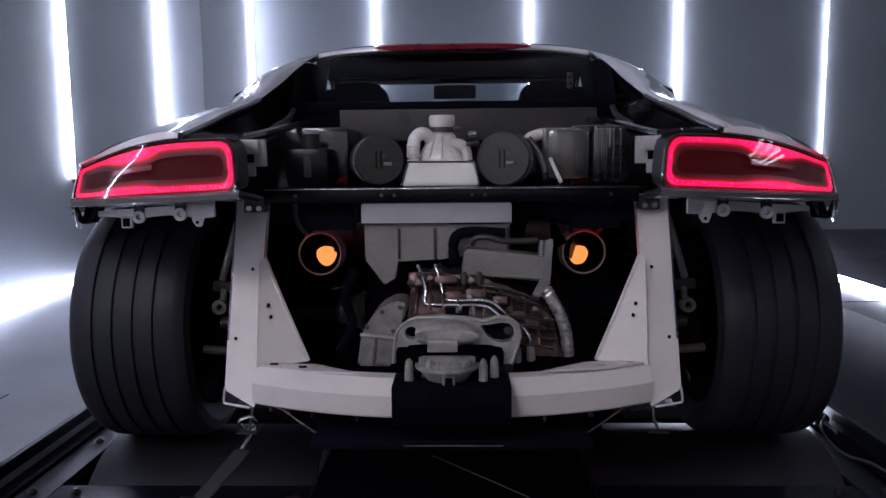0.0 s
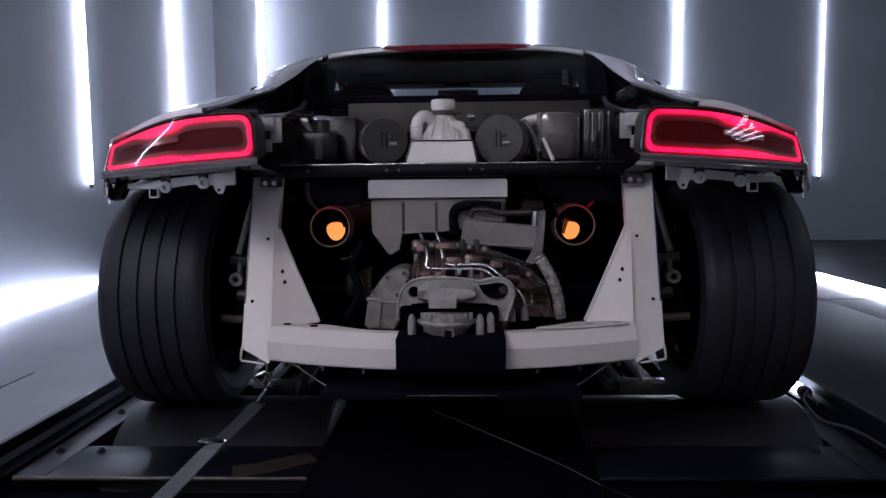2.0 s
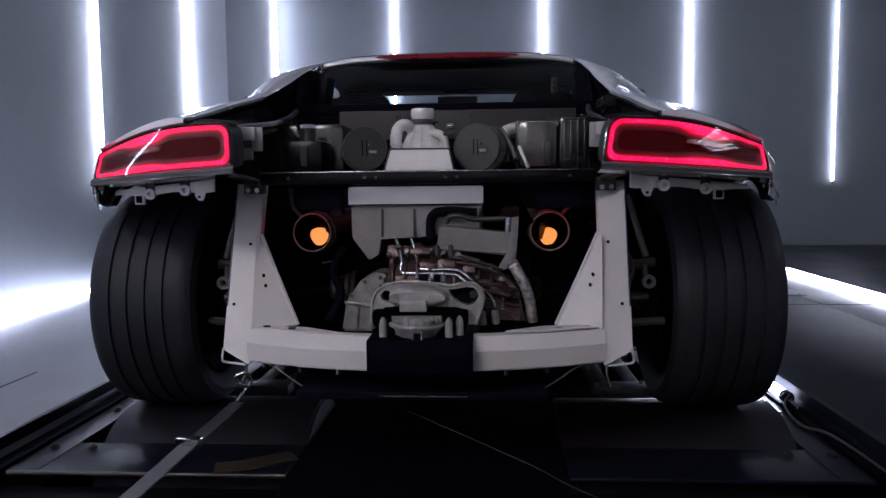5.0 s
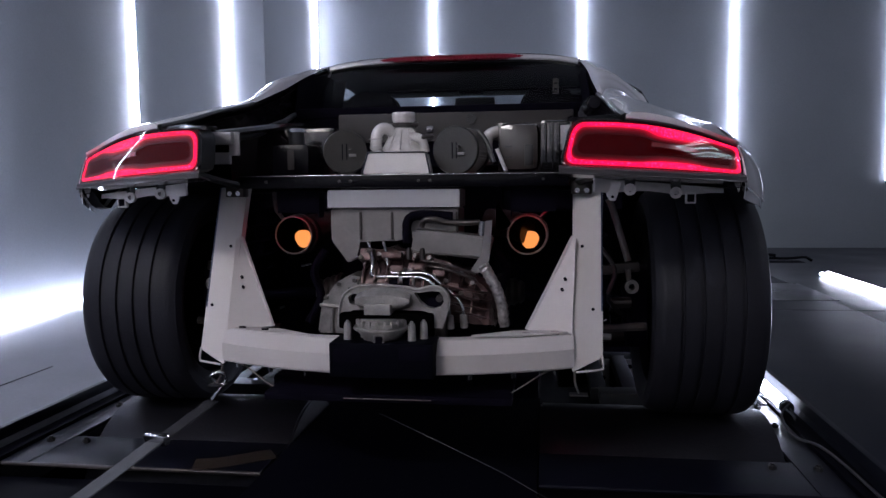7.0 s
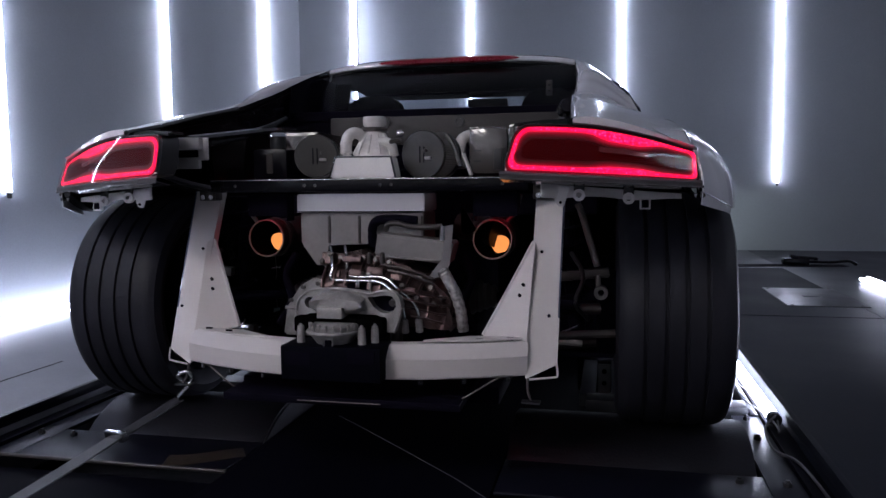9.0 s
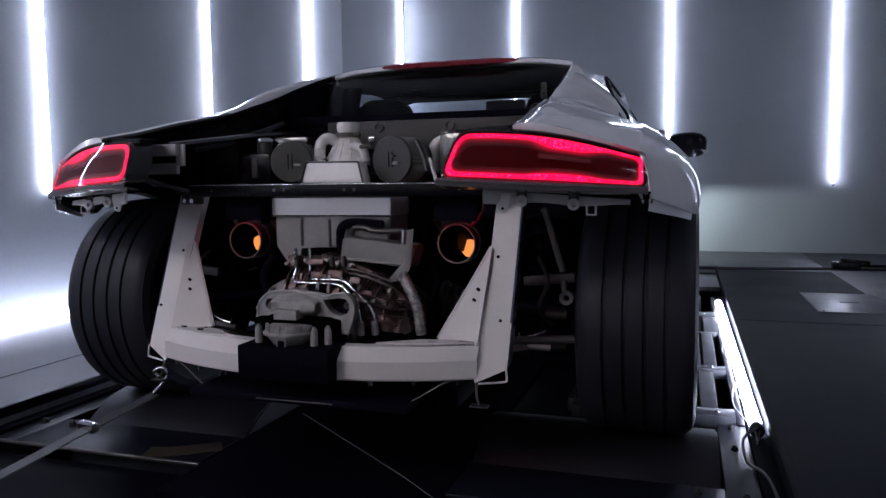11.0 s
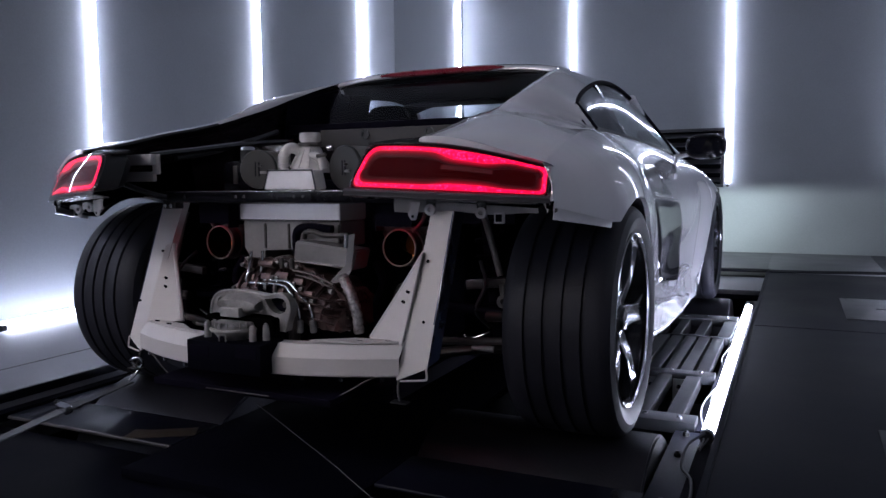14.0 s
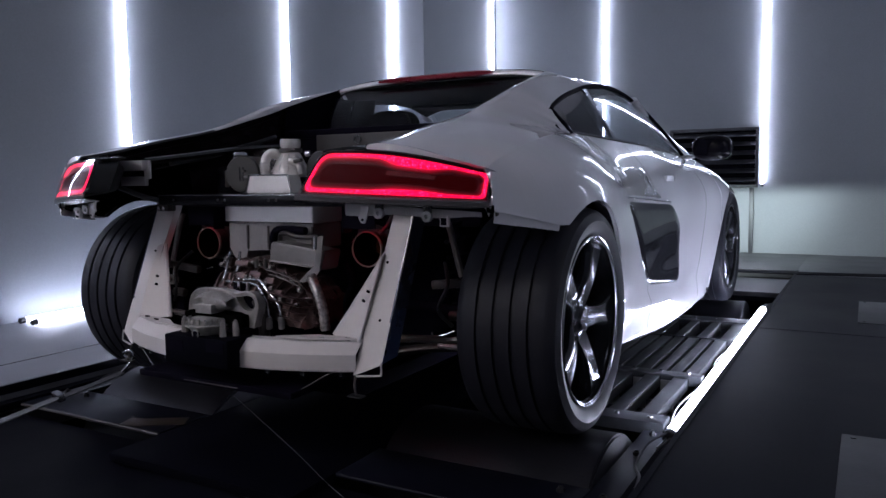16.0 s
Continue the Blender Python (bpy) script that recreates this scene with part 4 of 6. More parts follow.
for s in (-1, 1):
    tl = part("tail_lamp", ring_strip(0.045, -0.006, 0.004, 0.004, s), GLOSSBLACK, car, "glowing red tail lamp with a bright ring")
    part("light_ring", ring_strip(0.172, 0.078, 0.003, 0.0055, s, waist), REDLED, tl, "glowing red light ring")
    # Stacked emissive bands imitate the glow spreading from the ring.
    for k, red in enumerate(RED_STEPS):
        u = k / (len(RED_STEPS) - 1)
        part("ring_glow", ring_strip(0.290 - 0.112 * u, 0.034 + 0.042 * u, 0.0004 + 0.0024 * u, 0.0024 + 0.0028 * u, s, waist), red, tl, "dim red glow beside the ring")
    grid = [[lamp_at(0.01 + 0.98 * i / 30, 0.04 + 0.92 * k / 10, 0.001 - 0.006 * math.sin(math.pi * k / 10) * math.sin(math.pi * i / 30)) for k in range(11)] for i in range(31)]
    part("lens", sheet([[(s * p.x, p.y, p.z) for p in r] for r in grid]), LENS, tl, "dark red lens with a dim painted glow")
    grid = [[lamp_at(0.0 + 1.0 * i / 30, 0.0 + 1.0 * k / 10, 0.0085 + 0.004 * math.sin(math.pi * k / 10)) for k in range(11)] for i in range(31)]
    cg = part("cover_glass", sheet([[(s * p.x, p.y, p.z) for p in r] for r in grid]), COVERGLASS, tl, "clear outer cover of the lamp")
    cg.visible_shadow = False
    bm = sheet([[lamp_at(a, b, 0.004) for b in (0.50, 0.53, 0.575, 0.60)] for a in [0.46 + 0.26 * i / 10 for i in range(11)]], 0.003)
    part("lens_bar", bm if s > 0 else flip(bm), LENSBAR, tl, "smoked bar in the lens")
    # housing behind the lens, closed at the inner end
    bm = bmesh.new()
    n = 60
    loop = resample(round_rect(-0.004), n)
    R = [[], [], []]
    for a, b in loop:
        p = lamp_at(a, b, -0.002)
        R[0].append(bm.verts.new(p))
        R[1].append(bm.verts.new(p + Vector((0.0, 0.075, 0.004))))
        c = lamp_at(0.5, 0.5)
        R[2].append(bm.verts.new(p.lerp(c, 0.28) + Vector((0.0, 0.13, 0.0))))
    for P, Q in zip(R, R[1:]):
        for k in range(n):
            bm.faces.new((P[k], P[(k + 1) % n], Q[(k + 1) % n], Q[k]))
    bm.faces.new(R[2])
    part("lamp_housing", bm if s > 0 else flip(bm), BLACK, tl, "black plastic lamp housing")
    # black chin, bright edge and mounting strip below
    grid = []
    for i in range(25):
        a = -0.01 + 1.02 * i / 24
        p = lamp_at(a, 0.0, 0.006)
        grid.append([p + Vector((0, 0.0, 0.002)), p + Vector((0, -0.006, -0.004)), p + Vector((0, -0.004, -0.013)), p + Vector((0, 0.05, -0.022))])
    part("lamp_chin", sheet([[(s * p.x, p.y, p.z) for p in r] for r in grid], 0.003), CHIN, tl, "dark grey strip under the lamp")
    part("chin_edge", tube([(s * p.x, p.y - 0.005, p.z - 0.014) for p in [lamp_at(-0.01 + 1.02 * i / 20, 0.0, 0.006) for i in range(21)]], 0.0022, n=6, smooth=False), CHIN, tl)
    def strip_y(x):
        return -0.469 + 0.459 * (x - 0.566)
    st = part("mounting_strip", sheet([[(s * x, strip_y(x), 0.750 - 0.085 * (x - 0.5)), (s * x, strip_y(x) - 0.003, 0.738 - 0.085 * (x - 0.5)), (s * x, strip_y(x), 0.722 - 0.04 * (x - 0.5) + 0.003 * math.sin(34 * x))] for x in [0.485 + 0.31 * i / 24 for i in range(25)]], 0.005), STRIPGREY, car, "pale plastic mounting strip under the tail lamp")
    for x, z in ((0.566, 0.725), (0.675, 0.716)):
        eye = lathe([(0.006, -0.007), (0.0125, -0.007), (0.0135, -0.004), (0.0135, 0.006), (0.006, 0.006)], 20, Matrix.Translation((s * x, strip_y(x) - 0.008, z)) @ Matrix.Rotation(radians(90), 4, "X"), close=True)
        part("eyelet", eye, STRIPGREY, st)
        part("eyelet_stem", box(s * x - 0.012, s * x + 0.012, strip_y(x) - 0.009, strip_y(x) - 0.004, z + 0.006, z + 0.038, 0.002), BLADE, st)
    tab = part("clip", prism([(-0.014, 0.034), (-0.012, 0.0), (-0.004, -0.012), (0.008, -0.012), (0.012, 0.0), (0.022, 0.030)], 0.004, Matrix.Translation((s * 0.525, strip_y(0.525) - 0.004, 0.712)), 0.001), STRIPGREY, st)
    # Dark disc for the shade in the tab's hole.
    part("hole", rod((s * 0.526, strip_y(0.525) - 0.0055, 0.709), (s * 0.526, strip_y(0.525) - 0.0035, 0.709), 0.0035, n=10), LINERSHADE, tab)
    clip = part("clip", box(s * 0.712 - 0.012, s * 0.712 + 0.012, strip_y(0.712) - 0.008, strip_y(0.712) + 0.004, 0.690, 0.716, 0.002), STRIPGREY, st)
    # Dark box in place of the clip's shaded opening.
    part("opening_patch", box(s * 0.712 - 0.008, s * 0.712 + 0.008, strip_y(0.712) - 0.010, strip_y(0.712) - 0.0075, 0.694, 0.712, 0.001), LINERSHADE, clip)
    # fold of the quarter panel round the outer end of the lamp
    fold = []
    for k in range(13):
        p = lamp_at(1.010, -0.12 + 1.14 * k / 12, 0.001)
        fold.append([p, p.lerp(Vector((flank(-0.388, p.z), -0.388, p.z)), 0.6) + Vector((0.002, -0.003, 0)), Vector((flank(-0.388, p.z), -0.388, p.z)), Vector((flank(-0.375, p.z), -0.375, p.z))])
    part("panel_fold", sheet([[(s * p.x, p.y, p.z) for p in r] for r in fold]), PAINT, car, "white fold of the panel beside the lamp")
    # folded tab and thin outer lip at the open end of the quarter panel
    strip = part("panel_tab", prism([(-0.012, 0.022), (0.010, 0.026), (0.011, 0.006), (0.006, -0.012), (0.002, -0.024), (-0.005, -0.004), (-0.013, 0.002)], 0.004, Matrix.Translation((s * 0.822, -0.388, 0.738)), 0.001), PAINT, car, "white folded tab under the quarter panel")
    grid = []
    for k in range(9):
        y = -0.386 + 0.200 * k / 8
        x, drop = flank(y, z_low(y)), 0.028 - 0.014 * k / 8
        grid.append([(s * (x - 0.005), y, z_low(y) + 0.010), (s * (x - 0.006), y, z_low(y) - 0.4 * drop), (s * (x - 0.008), y, z_low(y) - drop)])
    part("panel_strip", sheet(grid, 0.002), PAINT, strip, "white strip below the panel edge")
    part("tab_bolt", rod((s * 0.840, -0.37, 0.722), (s * 0.840, -0.384, 0.721), 0.006, n=8, bev=0.001), ALLOYDARK, strip, "small dark bolt")
    # trim between the lamp top and the engine opening
    part("lamp_top_trim", sheet([[(s * 0.425, -0.515, 0.885), (s * 0.44, -0.42, 0.892)], [(s * 0.50, -0.50, 0.892), (s * 0.51, -0.38, 0.90)], [(s * 0.56, -0.485, 0.886), (s * 0.57, -0.36, 0.905)]], 0.008), GLOSSBLACK, car, "black trim above the lamp")
    b = box(min(s * 0.425, s * 0.60), max(s * 0.425, s * 0.60), -0.372, -0.345, 0.850, 0.882, 0.004)
    box(min(s * 0.412, s * 0.440), max(s * 0.412, s * 0.440), -0.352, -0.345, 0.822, 0.882, 0.002, b)
    box(min(s * 0.44, s * 0.56), max(s * 0.44, s * 0.56), -0.350, -0.335, 0.80, 0.83, 0.003, b)
    part("lamp_bracket", b, BRACKET, car, "grey metal bracket behind the lamp")
    part("bracket_arm", tube([(s * 0.60, -0.34, 0.80), (s * 0.52, -0.30, 0.765), (s * 0.46, -0.26, 0.745)], 0.018, n=8, flat=0.5), BLACK, car)

# ---- rear frame ----
for s in (-1, 1):
    TL, TRr, BR, BL = Vector((0.452, -0.215, 0.738)), Vector((0.522, -0.232, 0.738)), Vector((0.514, -0.402, 0.320)), Vector((0.444, -0.430, 0.290))
    grid = [[TL.lerp(BL, t).lerp(TRr.lerp(BR, t), u) for u in (0, 0.5, 1)] for t in [k / 8 for k in range(9)]]
    post = part("frame_post", sheet([[(s * p.x, p.y, p.z) for p in r] for r in grid], 0.005), FRAME, car, "pale painted metal rear frame post")
    grid = [[TRr.lerp(BR, t), TRr.lerp(BR, t) + Vector((-0.006, 0.085, 0.004))] for t in [k / 8 for k in range(9)]]
    # Outer side gets the shaded colour; the rest of the post is pale.
    part("post_flange", sheet([[(s * p.x, p.y, p.z) for p in r] for r in grid], 0.004), POSTSHADE, post, "post side with blue shade in its colour")
    grid = [[TL.lerp(BL, t), TL.lerp(BL, t) + Vector((0.0, 0.03, 0.004))] for t in [k / 8 for k in range(9)]]
    part("post_flange", sheet([[(s * p.x, p.y, p.z) for p in r] for r in grid], 0.004), FRAME, post)
    n_post = (TRr - TL).cross(BL - TL).normalized()
    if n_post.y > 0:
        n_post = -n_post
    # Holes of the post are dark discs, shade by colour alone.
    for x, y, z in ((0.465, -0.310, 0.587), (0.492, -0.374, 0.432)):
        c = TL + (Vector((x, y, z)) - TL) - n_post * (Vector((x, y, z)) - TL).dot(n_post)
        a = c + n_post * 0.0008
        e = c + n_post * 0.0030
        part("hole_disc", rod((s * a.x, a.y, a.z), (s * e.x, e.y, e.z), 0.0042, n=12), LINERSHADE, post, "small dark disc in place of a hole")
    part("top_clamp", box(s * 0.468 - 0.026, s * 0.468 + 0.026, -0.262, -0.225, 0.712, 0.748, 0.004), ALLOYDARK, post, "dark clamp with two screws")
    for dx in (-0.012, 0.012):
        part("screw", rod((s * 0.468 + dx, -0.263, 0.722), (s * 0.468 + dx, -0.268, 0.722), 0.007, n=8), CHROME, post)
    part("end_loop", tube([(s * 0.512, -0.405, 0.325), (s * 0.515, -0.408, 0.296), (s * 0.505, -0.41, 0.290), (s * 0.450, -0.43, 0.288)], 0.0028, n=6, steps=4), FRAME, post)
    # gusset plate
    g3 = [Vector((0.448, -0.275, 0.605)), Vector((0.330, -0.370, 0.378)), Vector((0.440, -0.402, 0.372)), Vector((0.452, -0.30, 0.60))]
    bm = bmesh.new()
    vs = [bm.verts.new((s * p.x, p.y, p.z)) for p in g3]
    bm.faces.new(vs)
    bmesh.ops.recalc_face_normals(bm, faces=bm.faces)
    bmesh.ops.solidify(bm, geom=bm.faces[:], thickness=0.005)
    gus = part("gusset", bm, FRAME, car, "pale triangular gusset plate")
    part("gusset_flange", tube([(s * 0.446, -0.272, 0.603), (s * 0.39, -0.318, 0.492), (s * 0.330, -0.366, 0.378)], 0.006, n=6), FRAME, gus)
    gn = (g3[1] - g3[0]).cross(g3[2] - g3[0]).normalized()
    gn = -gn if gn.y > 0 else gn
    # Gusset holes: dark discs coloured like shade.
    for x, z in ((0.426, 0.499), (0.418, 0.474)):
        y = g3[0].y - ((x - g3[0].x) * gn.x + (z - g3[0].z) * gn.z) / gn.y
        a, e = Vector((x, y, z)) - gn * 0.008, Vector((x, y, z)) + gn * 0.008
        part("hole_disc", rod((s * a.x, a.y, a.z), (s * e.x, e.y, e.z), 0.0040, n=12), LINERSHADE, gus, "small dark disc in place of a hole")
    # plate on the beam's top
    top = [(0.20, -0.462), (0.30, -0.395), (0.43, -0.375), (0.43, -0.402), (0.32, -0.447)]
    bm = bmesh.new()
    vs = [bm.verts.new((s * x, y, 0.377)) for x, y in top]
    bm.faces.new(vs)
    bmesh.ops.recalc_face_normals(bm, faces=bm.faces)
    bmesh.ops.solidify(bm, geom=bm.faces[:], thickness=0.004)
    pl = part("beam_plate", bm, FRAME, car, "pale plate on the beam")
    # Slots are dark boxes that imitate shade in an opening.
    for x, y in ((0.40, -0.398), (0.33, -0.422)):
        part("slot", box(s * x - 0.009, s * x + 0.009, y - 0.0018, y + 0.0018, 0.372, 0.3815, 0.0005), LINERSHADE, pl)
grid = []
for i in range(41):
    x = -0.445 + 0.89 * i / 40
    y = -0.425 - 0.105 * (1 - abs(x / 0.445) ** 2.2)
    grid.append([(x, y + 0.075, 0.372), (x, y + 0.030, 0.374), (x, y + 0.002, 0.346), (x, y, 0.343), (x, y, 0.300), (x, y + 0.003, 0.296), (x, y + 0.075, 0.292)])
beam = part("bumper_beam", sheet(grid, 0.004), FRAME, car, "pale painted curved bumper beam", 18)
for x in (-0.40, -0.30, -0.20, 0.20, 0.30, 0.40):
    y = -0.425 - 0.105 * (1 - abs(x / 0.445) ** 2.2)
    part("bolt", rod((x, y + 0.015, 0.294), (x, y + 0.015, 0.282), 0.006, n=8), CHROME, beam)
bk = part("beam_block", box(-0.120, 0.124, -0.570, -0.470, 0.298, 0.379, 0.004), PIT, car, "black block in the middle of the beam")
# Dark patches imitate shaded pockets in the block.
part("pocket_patch", box(0.045, 0.112, -0.5715, -0.5685, 0.342, 0.372, 0.001), LINERSHADE, bk)
part("pocket_patch", box(-0.11, -0.045, -0.5715, -0.5685, 0.335, 0.365, 0.001), LINERSHADE, bk)

# ---- underside ----
part("under_tray", box(-0.78, 0.78, 0.42, 3.2, 0.150, 0.170, 0.004), LINERSHADE, car, "black floor pan")
part("rear_diffuser", box(-0.30, 0.30, -0.52, -0.10, 0.225, 0.245, 0.006), LINERSHADE, car, "black lower shield under the gearbox")
part("engine_cradle", box(-0.36, 0.36, -0.30, 0.42, 0.18, 0.23, 0.01), LINERSHADE, car, "black engine cradle")
for s in (-1, 1):
    part("stay_wire", tube([(s * 0.41, -0.44, 0.300), (s * 0.37, -0.45, 0.288), (s * 0.285, -0.47, 0.240), (s * 0.22, -0.47, 0.238)], 0.0020, n=6), ALLOYDARK, car, "thin bright stay")
    hook = part("tow_bracket", tube([(s * 0.445, -0.425, 0.292), (s * 0.447, -0.435, 0.262), (s * 0.455, -0.44, 0.240)], 0.0032, n=8), ALLOYDARK, car, "small metal hook bracket")
    part("tow_plate", box(s * 0.455 - 0.022, s * 0.455 + 0.022, -0.452, -0.425, 0.234, 0.238, 0.001), BLACK, hook)
part("shield_edge", tube([(-0.10, -0.525, 0.236), (0.11, -0.525, 0.236)], 0.0015, n=6), ALLOYDARK, car)

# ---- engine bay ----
# Back wall is near-black to carry the shade deep in the bay.
part("bay_wall", box(-0.60, 0.60, 0.47, 0.50, 0.17, 1.010, 0.004), LINERSHADE, car, "engine bay wall, blackened for the shade")
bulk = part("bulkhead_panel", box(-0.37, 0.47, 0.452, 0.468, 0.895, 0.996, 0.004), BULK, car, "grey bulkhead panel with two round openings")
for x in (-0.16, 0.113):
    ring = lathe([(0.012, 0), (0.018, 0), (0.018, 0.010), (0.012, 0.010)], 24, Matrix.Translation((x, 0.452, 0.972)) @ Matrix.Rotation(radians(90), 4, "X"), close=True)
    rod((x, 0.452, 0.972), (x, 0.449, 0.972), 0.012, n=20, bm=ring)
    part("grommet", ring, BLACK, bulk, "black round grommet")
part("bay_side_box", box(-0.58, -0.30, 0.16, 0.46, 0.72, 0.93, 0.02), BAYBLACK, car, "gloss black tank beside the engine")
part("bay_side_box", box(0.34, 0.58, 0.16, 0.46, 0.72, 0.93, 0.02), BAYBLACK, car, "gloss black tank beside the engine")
# Plain dark box fills the shaded room of the engine.
part("engine_block", box(-0.25, 0.25, 0.02, 0.46, 0.23, 0.80, 0.02), LINERSHADE, car, "dark filler block for the shaded engine")
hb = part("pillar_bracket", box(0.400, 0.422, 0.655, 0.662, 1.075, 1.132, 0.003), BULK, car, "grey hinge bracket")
# Dark boxes in place of shaded slots in the bracket.
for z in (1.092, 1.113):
    part("slot", box(0.406, 0.416, 0.653, 0.6555, z - 0.003, z + 0.003, 0.001), LINERSHADE, hb)
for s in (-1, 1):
    part("bay_floor", box(min(s * 0.25, s * 0.60), max(s * 0.25, s * 0.60), 0.02, 0.46, 0.66, 0.72, 0.01), LINERSHADE, car)
    part("bay_ledge", tube([(s * 0.50, -0.30, 0.880), (s * 0.47, -0.1, 0.905), (s * 0.45, 0.15, 0.935), (s * 0.44, 0.44, 0.955)], 0.012, n=8), GLOSSBLACK, car, "black edge of the engine bay")
    for k in range(3):
        part("pillar_bolt", rod((s * 0.535, 0.10 + 0.13 * k, 0.955 + 0.035 * k), (s * 0.515, 0.10 + 0.13 * k, 0.955 + 0.035 * k), 0.007, n=8), LINERSHADE, car)
    part("wire_loom", tube([(s * 0.50, 0.35, 0.99), (s * 0.485, 0.2, 0.955), (s * 0.50, 0.08, 0.925), (s * 0.47, -0.05, 0.90), (s * 0.49, -0.2, 0.875)], 0.009, n=8), BLACK, car, "black wiring loom")

hinge = part("hinge_cylinder", rod((0.500, 0.045, 0.962), (0.512, -0.015, 0.968), 0.022, n=20, bev=0.004), GLOSSBLACK, car, "black hinge barrel with a dark cap")
part("cap", rod((0.512, -0.015, 0.968), (0.5135, -0.022, 0.969), 0.017, n=20), BLADE, hinge)

bar = part("cross_bar", box(-0.435, 0.435, -0.305, -0.255, 0.734, 0.770, 0.005), BARBLACK, car, "black enamelled cross bar over the gearbox")
# Chrome strip draws the highlight along the bar's top edge.
part("bar_highlight", box(-0.434, 0.434, -0.3075, -0.3055, 0.7665, 0.7683, 0.0005), CHROME, bar, "bright strip drawn as the bar's highlight")
for x in (-0.36, -0.16, -0.13, 0.05, 0.08, 0.37):
    part("bar_bolt", rod((x, -0.304, 0.752), (x, -0.309, 0.752), 0.004, n=8), BLACK, bar)

# Added red lights, hidden by skirts, tint the pipes and gearbox.
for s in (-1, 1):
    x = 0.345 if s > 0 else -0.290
    ml = part("red_fill", box(x - 0.055, x + 0.055, -0.254, -0.215, 0.708, 0.726, 0.003), LINERSHADE, bar, "small red fill light added under the bar")
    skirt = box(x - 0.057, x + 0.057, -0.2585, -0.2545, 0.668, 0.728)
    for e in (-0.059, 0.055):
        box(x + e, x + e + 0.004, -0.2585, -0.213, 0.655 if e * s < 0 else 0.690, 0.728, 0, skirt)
    part("shade", skirt, LINERSHADE, ml, "black skirt that hides the fill light")
    part("red_fill_face", box(x - 0.050, x + 0.050, -0.250, -0.219, 0.7045, 0.7078), REDFILL, ml, "glowing red face of the fill light")

cover = part("intake_cover", prism([(-0.119, 0.771), (-0.101, 0.829), (0.057, 0.828), (0.069, 0.771)], 0.06, Matrix.Translation((0, -0.225, 0)), 0.004), SHEET, car, "bright sheet metal intake cover")
for a, b in (((-0.119, 0.772), (-0.101, 0.829)), ((-0.101, 0.829), (0.057, 0.828)), ((0.057, 0.828), (0.069, 0.772))):
    part("folded_edge", tube([(a[0], -0.226, a[1]), (b[0], -0.226, b[1])], 0.0025, n=6), CHROME, cover)
pl = part("intake_plenum", lathe([(0.0, 0.108), (0.026, 0.108), (0.026, 0.122), (0.031, 0.122), (0.0335, 0.117), (0.0335, 0.100), (0.029, 0.093), (0.028, 0.080), (0.034, 0.072), (0.040, 0.058), (0.050, 0.040), (0.060, 0.022), (0.062, 0.0)], 36, Matrix.Translation((-0.022, -0.115, 0.822))), PLASTICGREY, car, "pale glossy cast intake plenum")
part("clamp_ring", lathe([(0.0285, 0.080), (0.037, 0.080), (0.037, 0.092), (0.0285, 0.092)], 32, Matrix.Translation((-0.022, -0.115, 0.822)), close=True), ALLOYDARK, pl, "dark clamp ring")
part("clamp_screw", rod((0.008, -0.150, 0.908), (0.026, -0.146, 0.908), 0.0055, n=8, bev=0.001), ALLOYDARK, pl)
part("elbow", tube([(-0.092, -0.160, 0.822), (-0.093, -0.160, 0.856), (-0.089, -0.156, 0.884), (-0.074, -0.148, 0.898), (-0.056, -0.135, 0.892), (-0.044, -0.125, 0.872)], 0.0165, n=16), PLASTICGREY, pl, "pale elbow pipe")
for z in (0.845, 0.868):
    part("elbow_rib", lathe([(0.0165, -0.002), (0.0185, -0.001), (0.0185, 0.001), (0.0165, 0.002)], 24, Matrix.Translation((-0.0925, -0.160, z)), close=True), PLASTICGREY, pl)
part("bulge", tube([(-0.004, -0.140, 0.872), (0.020, -0.146, 0.872), (0.036, -0.142, 0.860), (0.042, -0.138, 0.832)], 0.0135, n=14), PLASTICGREY, pl, "pale rounded outlet")
for k in range(5):
    t = math.radians(-150 + 30 * k)
    part("plenum_rib", tube([(-0.022 + 0.0345 * math.cos(t), -0.115 + 0.0345 * math.sin(t), 0.893), (-0.022 + 0.044 * math.cos(t), -0.115 + 0.044 * math.sin(t), 0.874), (-0.022 + 0.0635 * math.cos(t), -0.115 + 0.0635 * math.sin(t), 0.838)], 0.0028, n=6, steps=4), PLASTICGREY, pl)
part("sensor_plug", rod((0.038, -0.172, 0.870), (0.070, -0.170, 0.874), 0.006, n=10, bev=0.002), ALLOYDARK, pl, "dark sensor plug")
part("hose_stub", rod((0.044, -0.120, 0.895), (0.064, -0.118, 0.897), 0.009, n=12, bev=0.002), CHROME, pl, "bright hose stub")
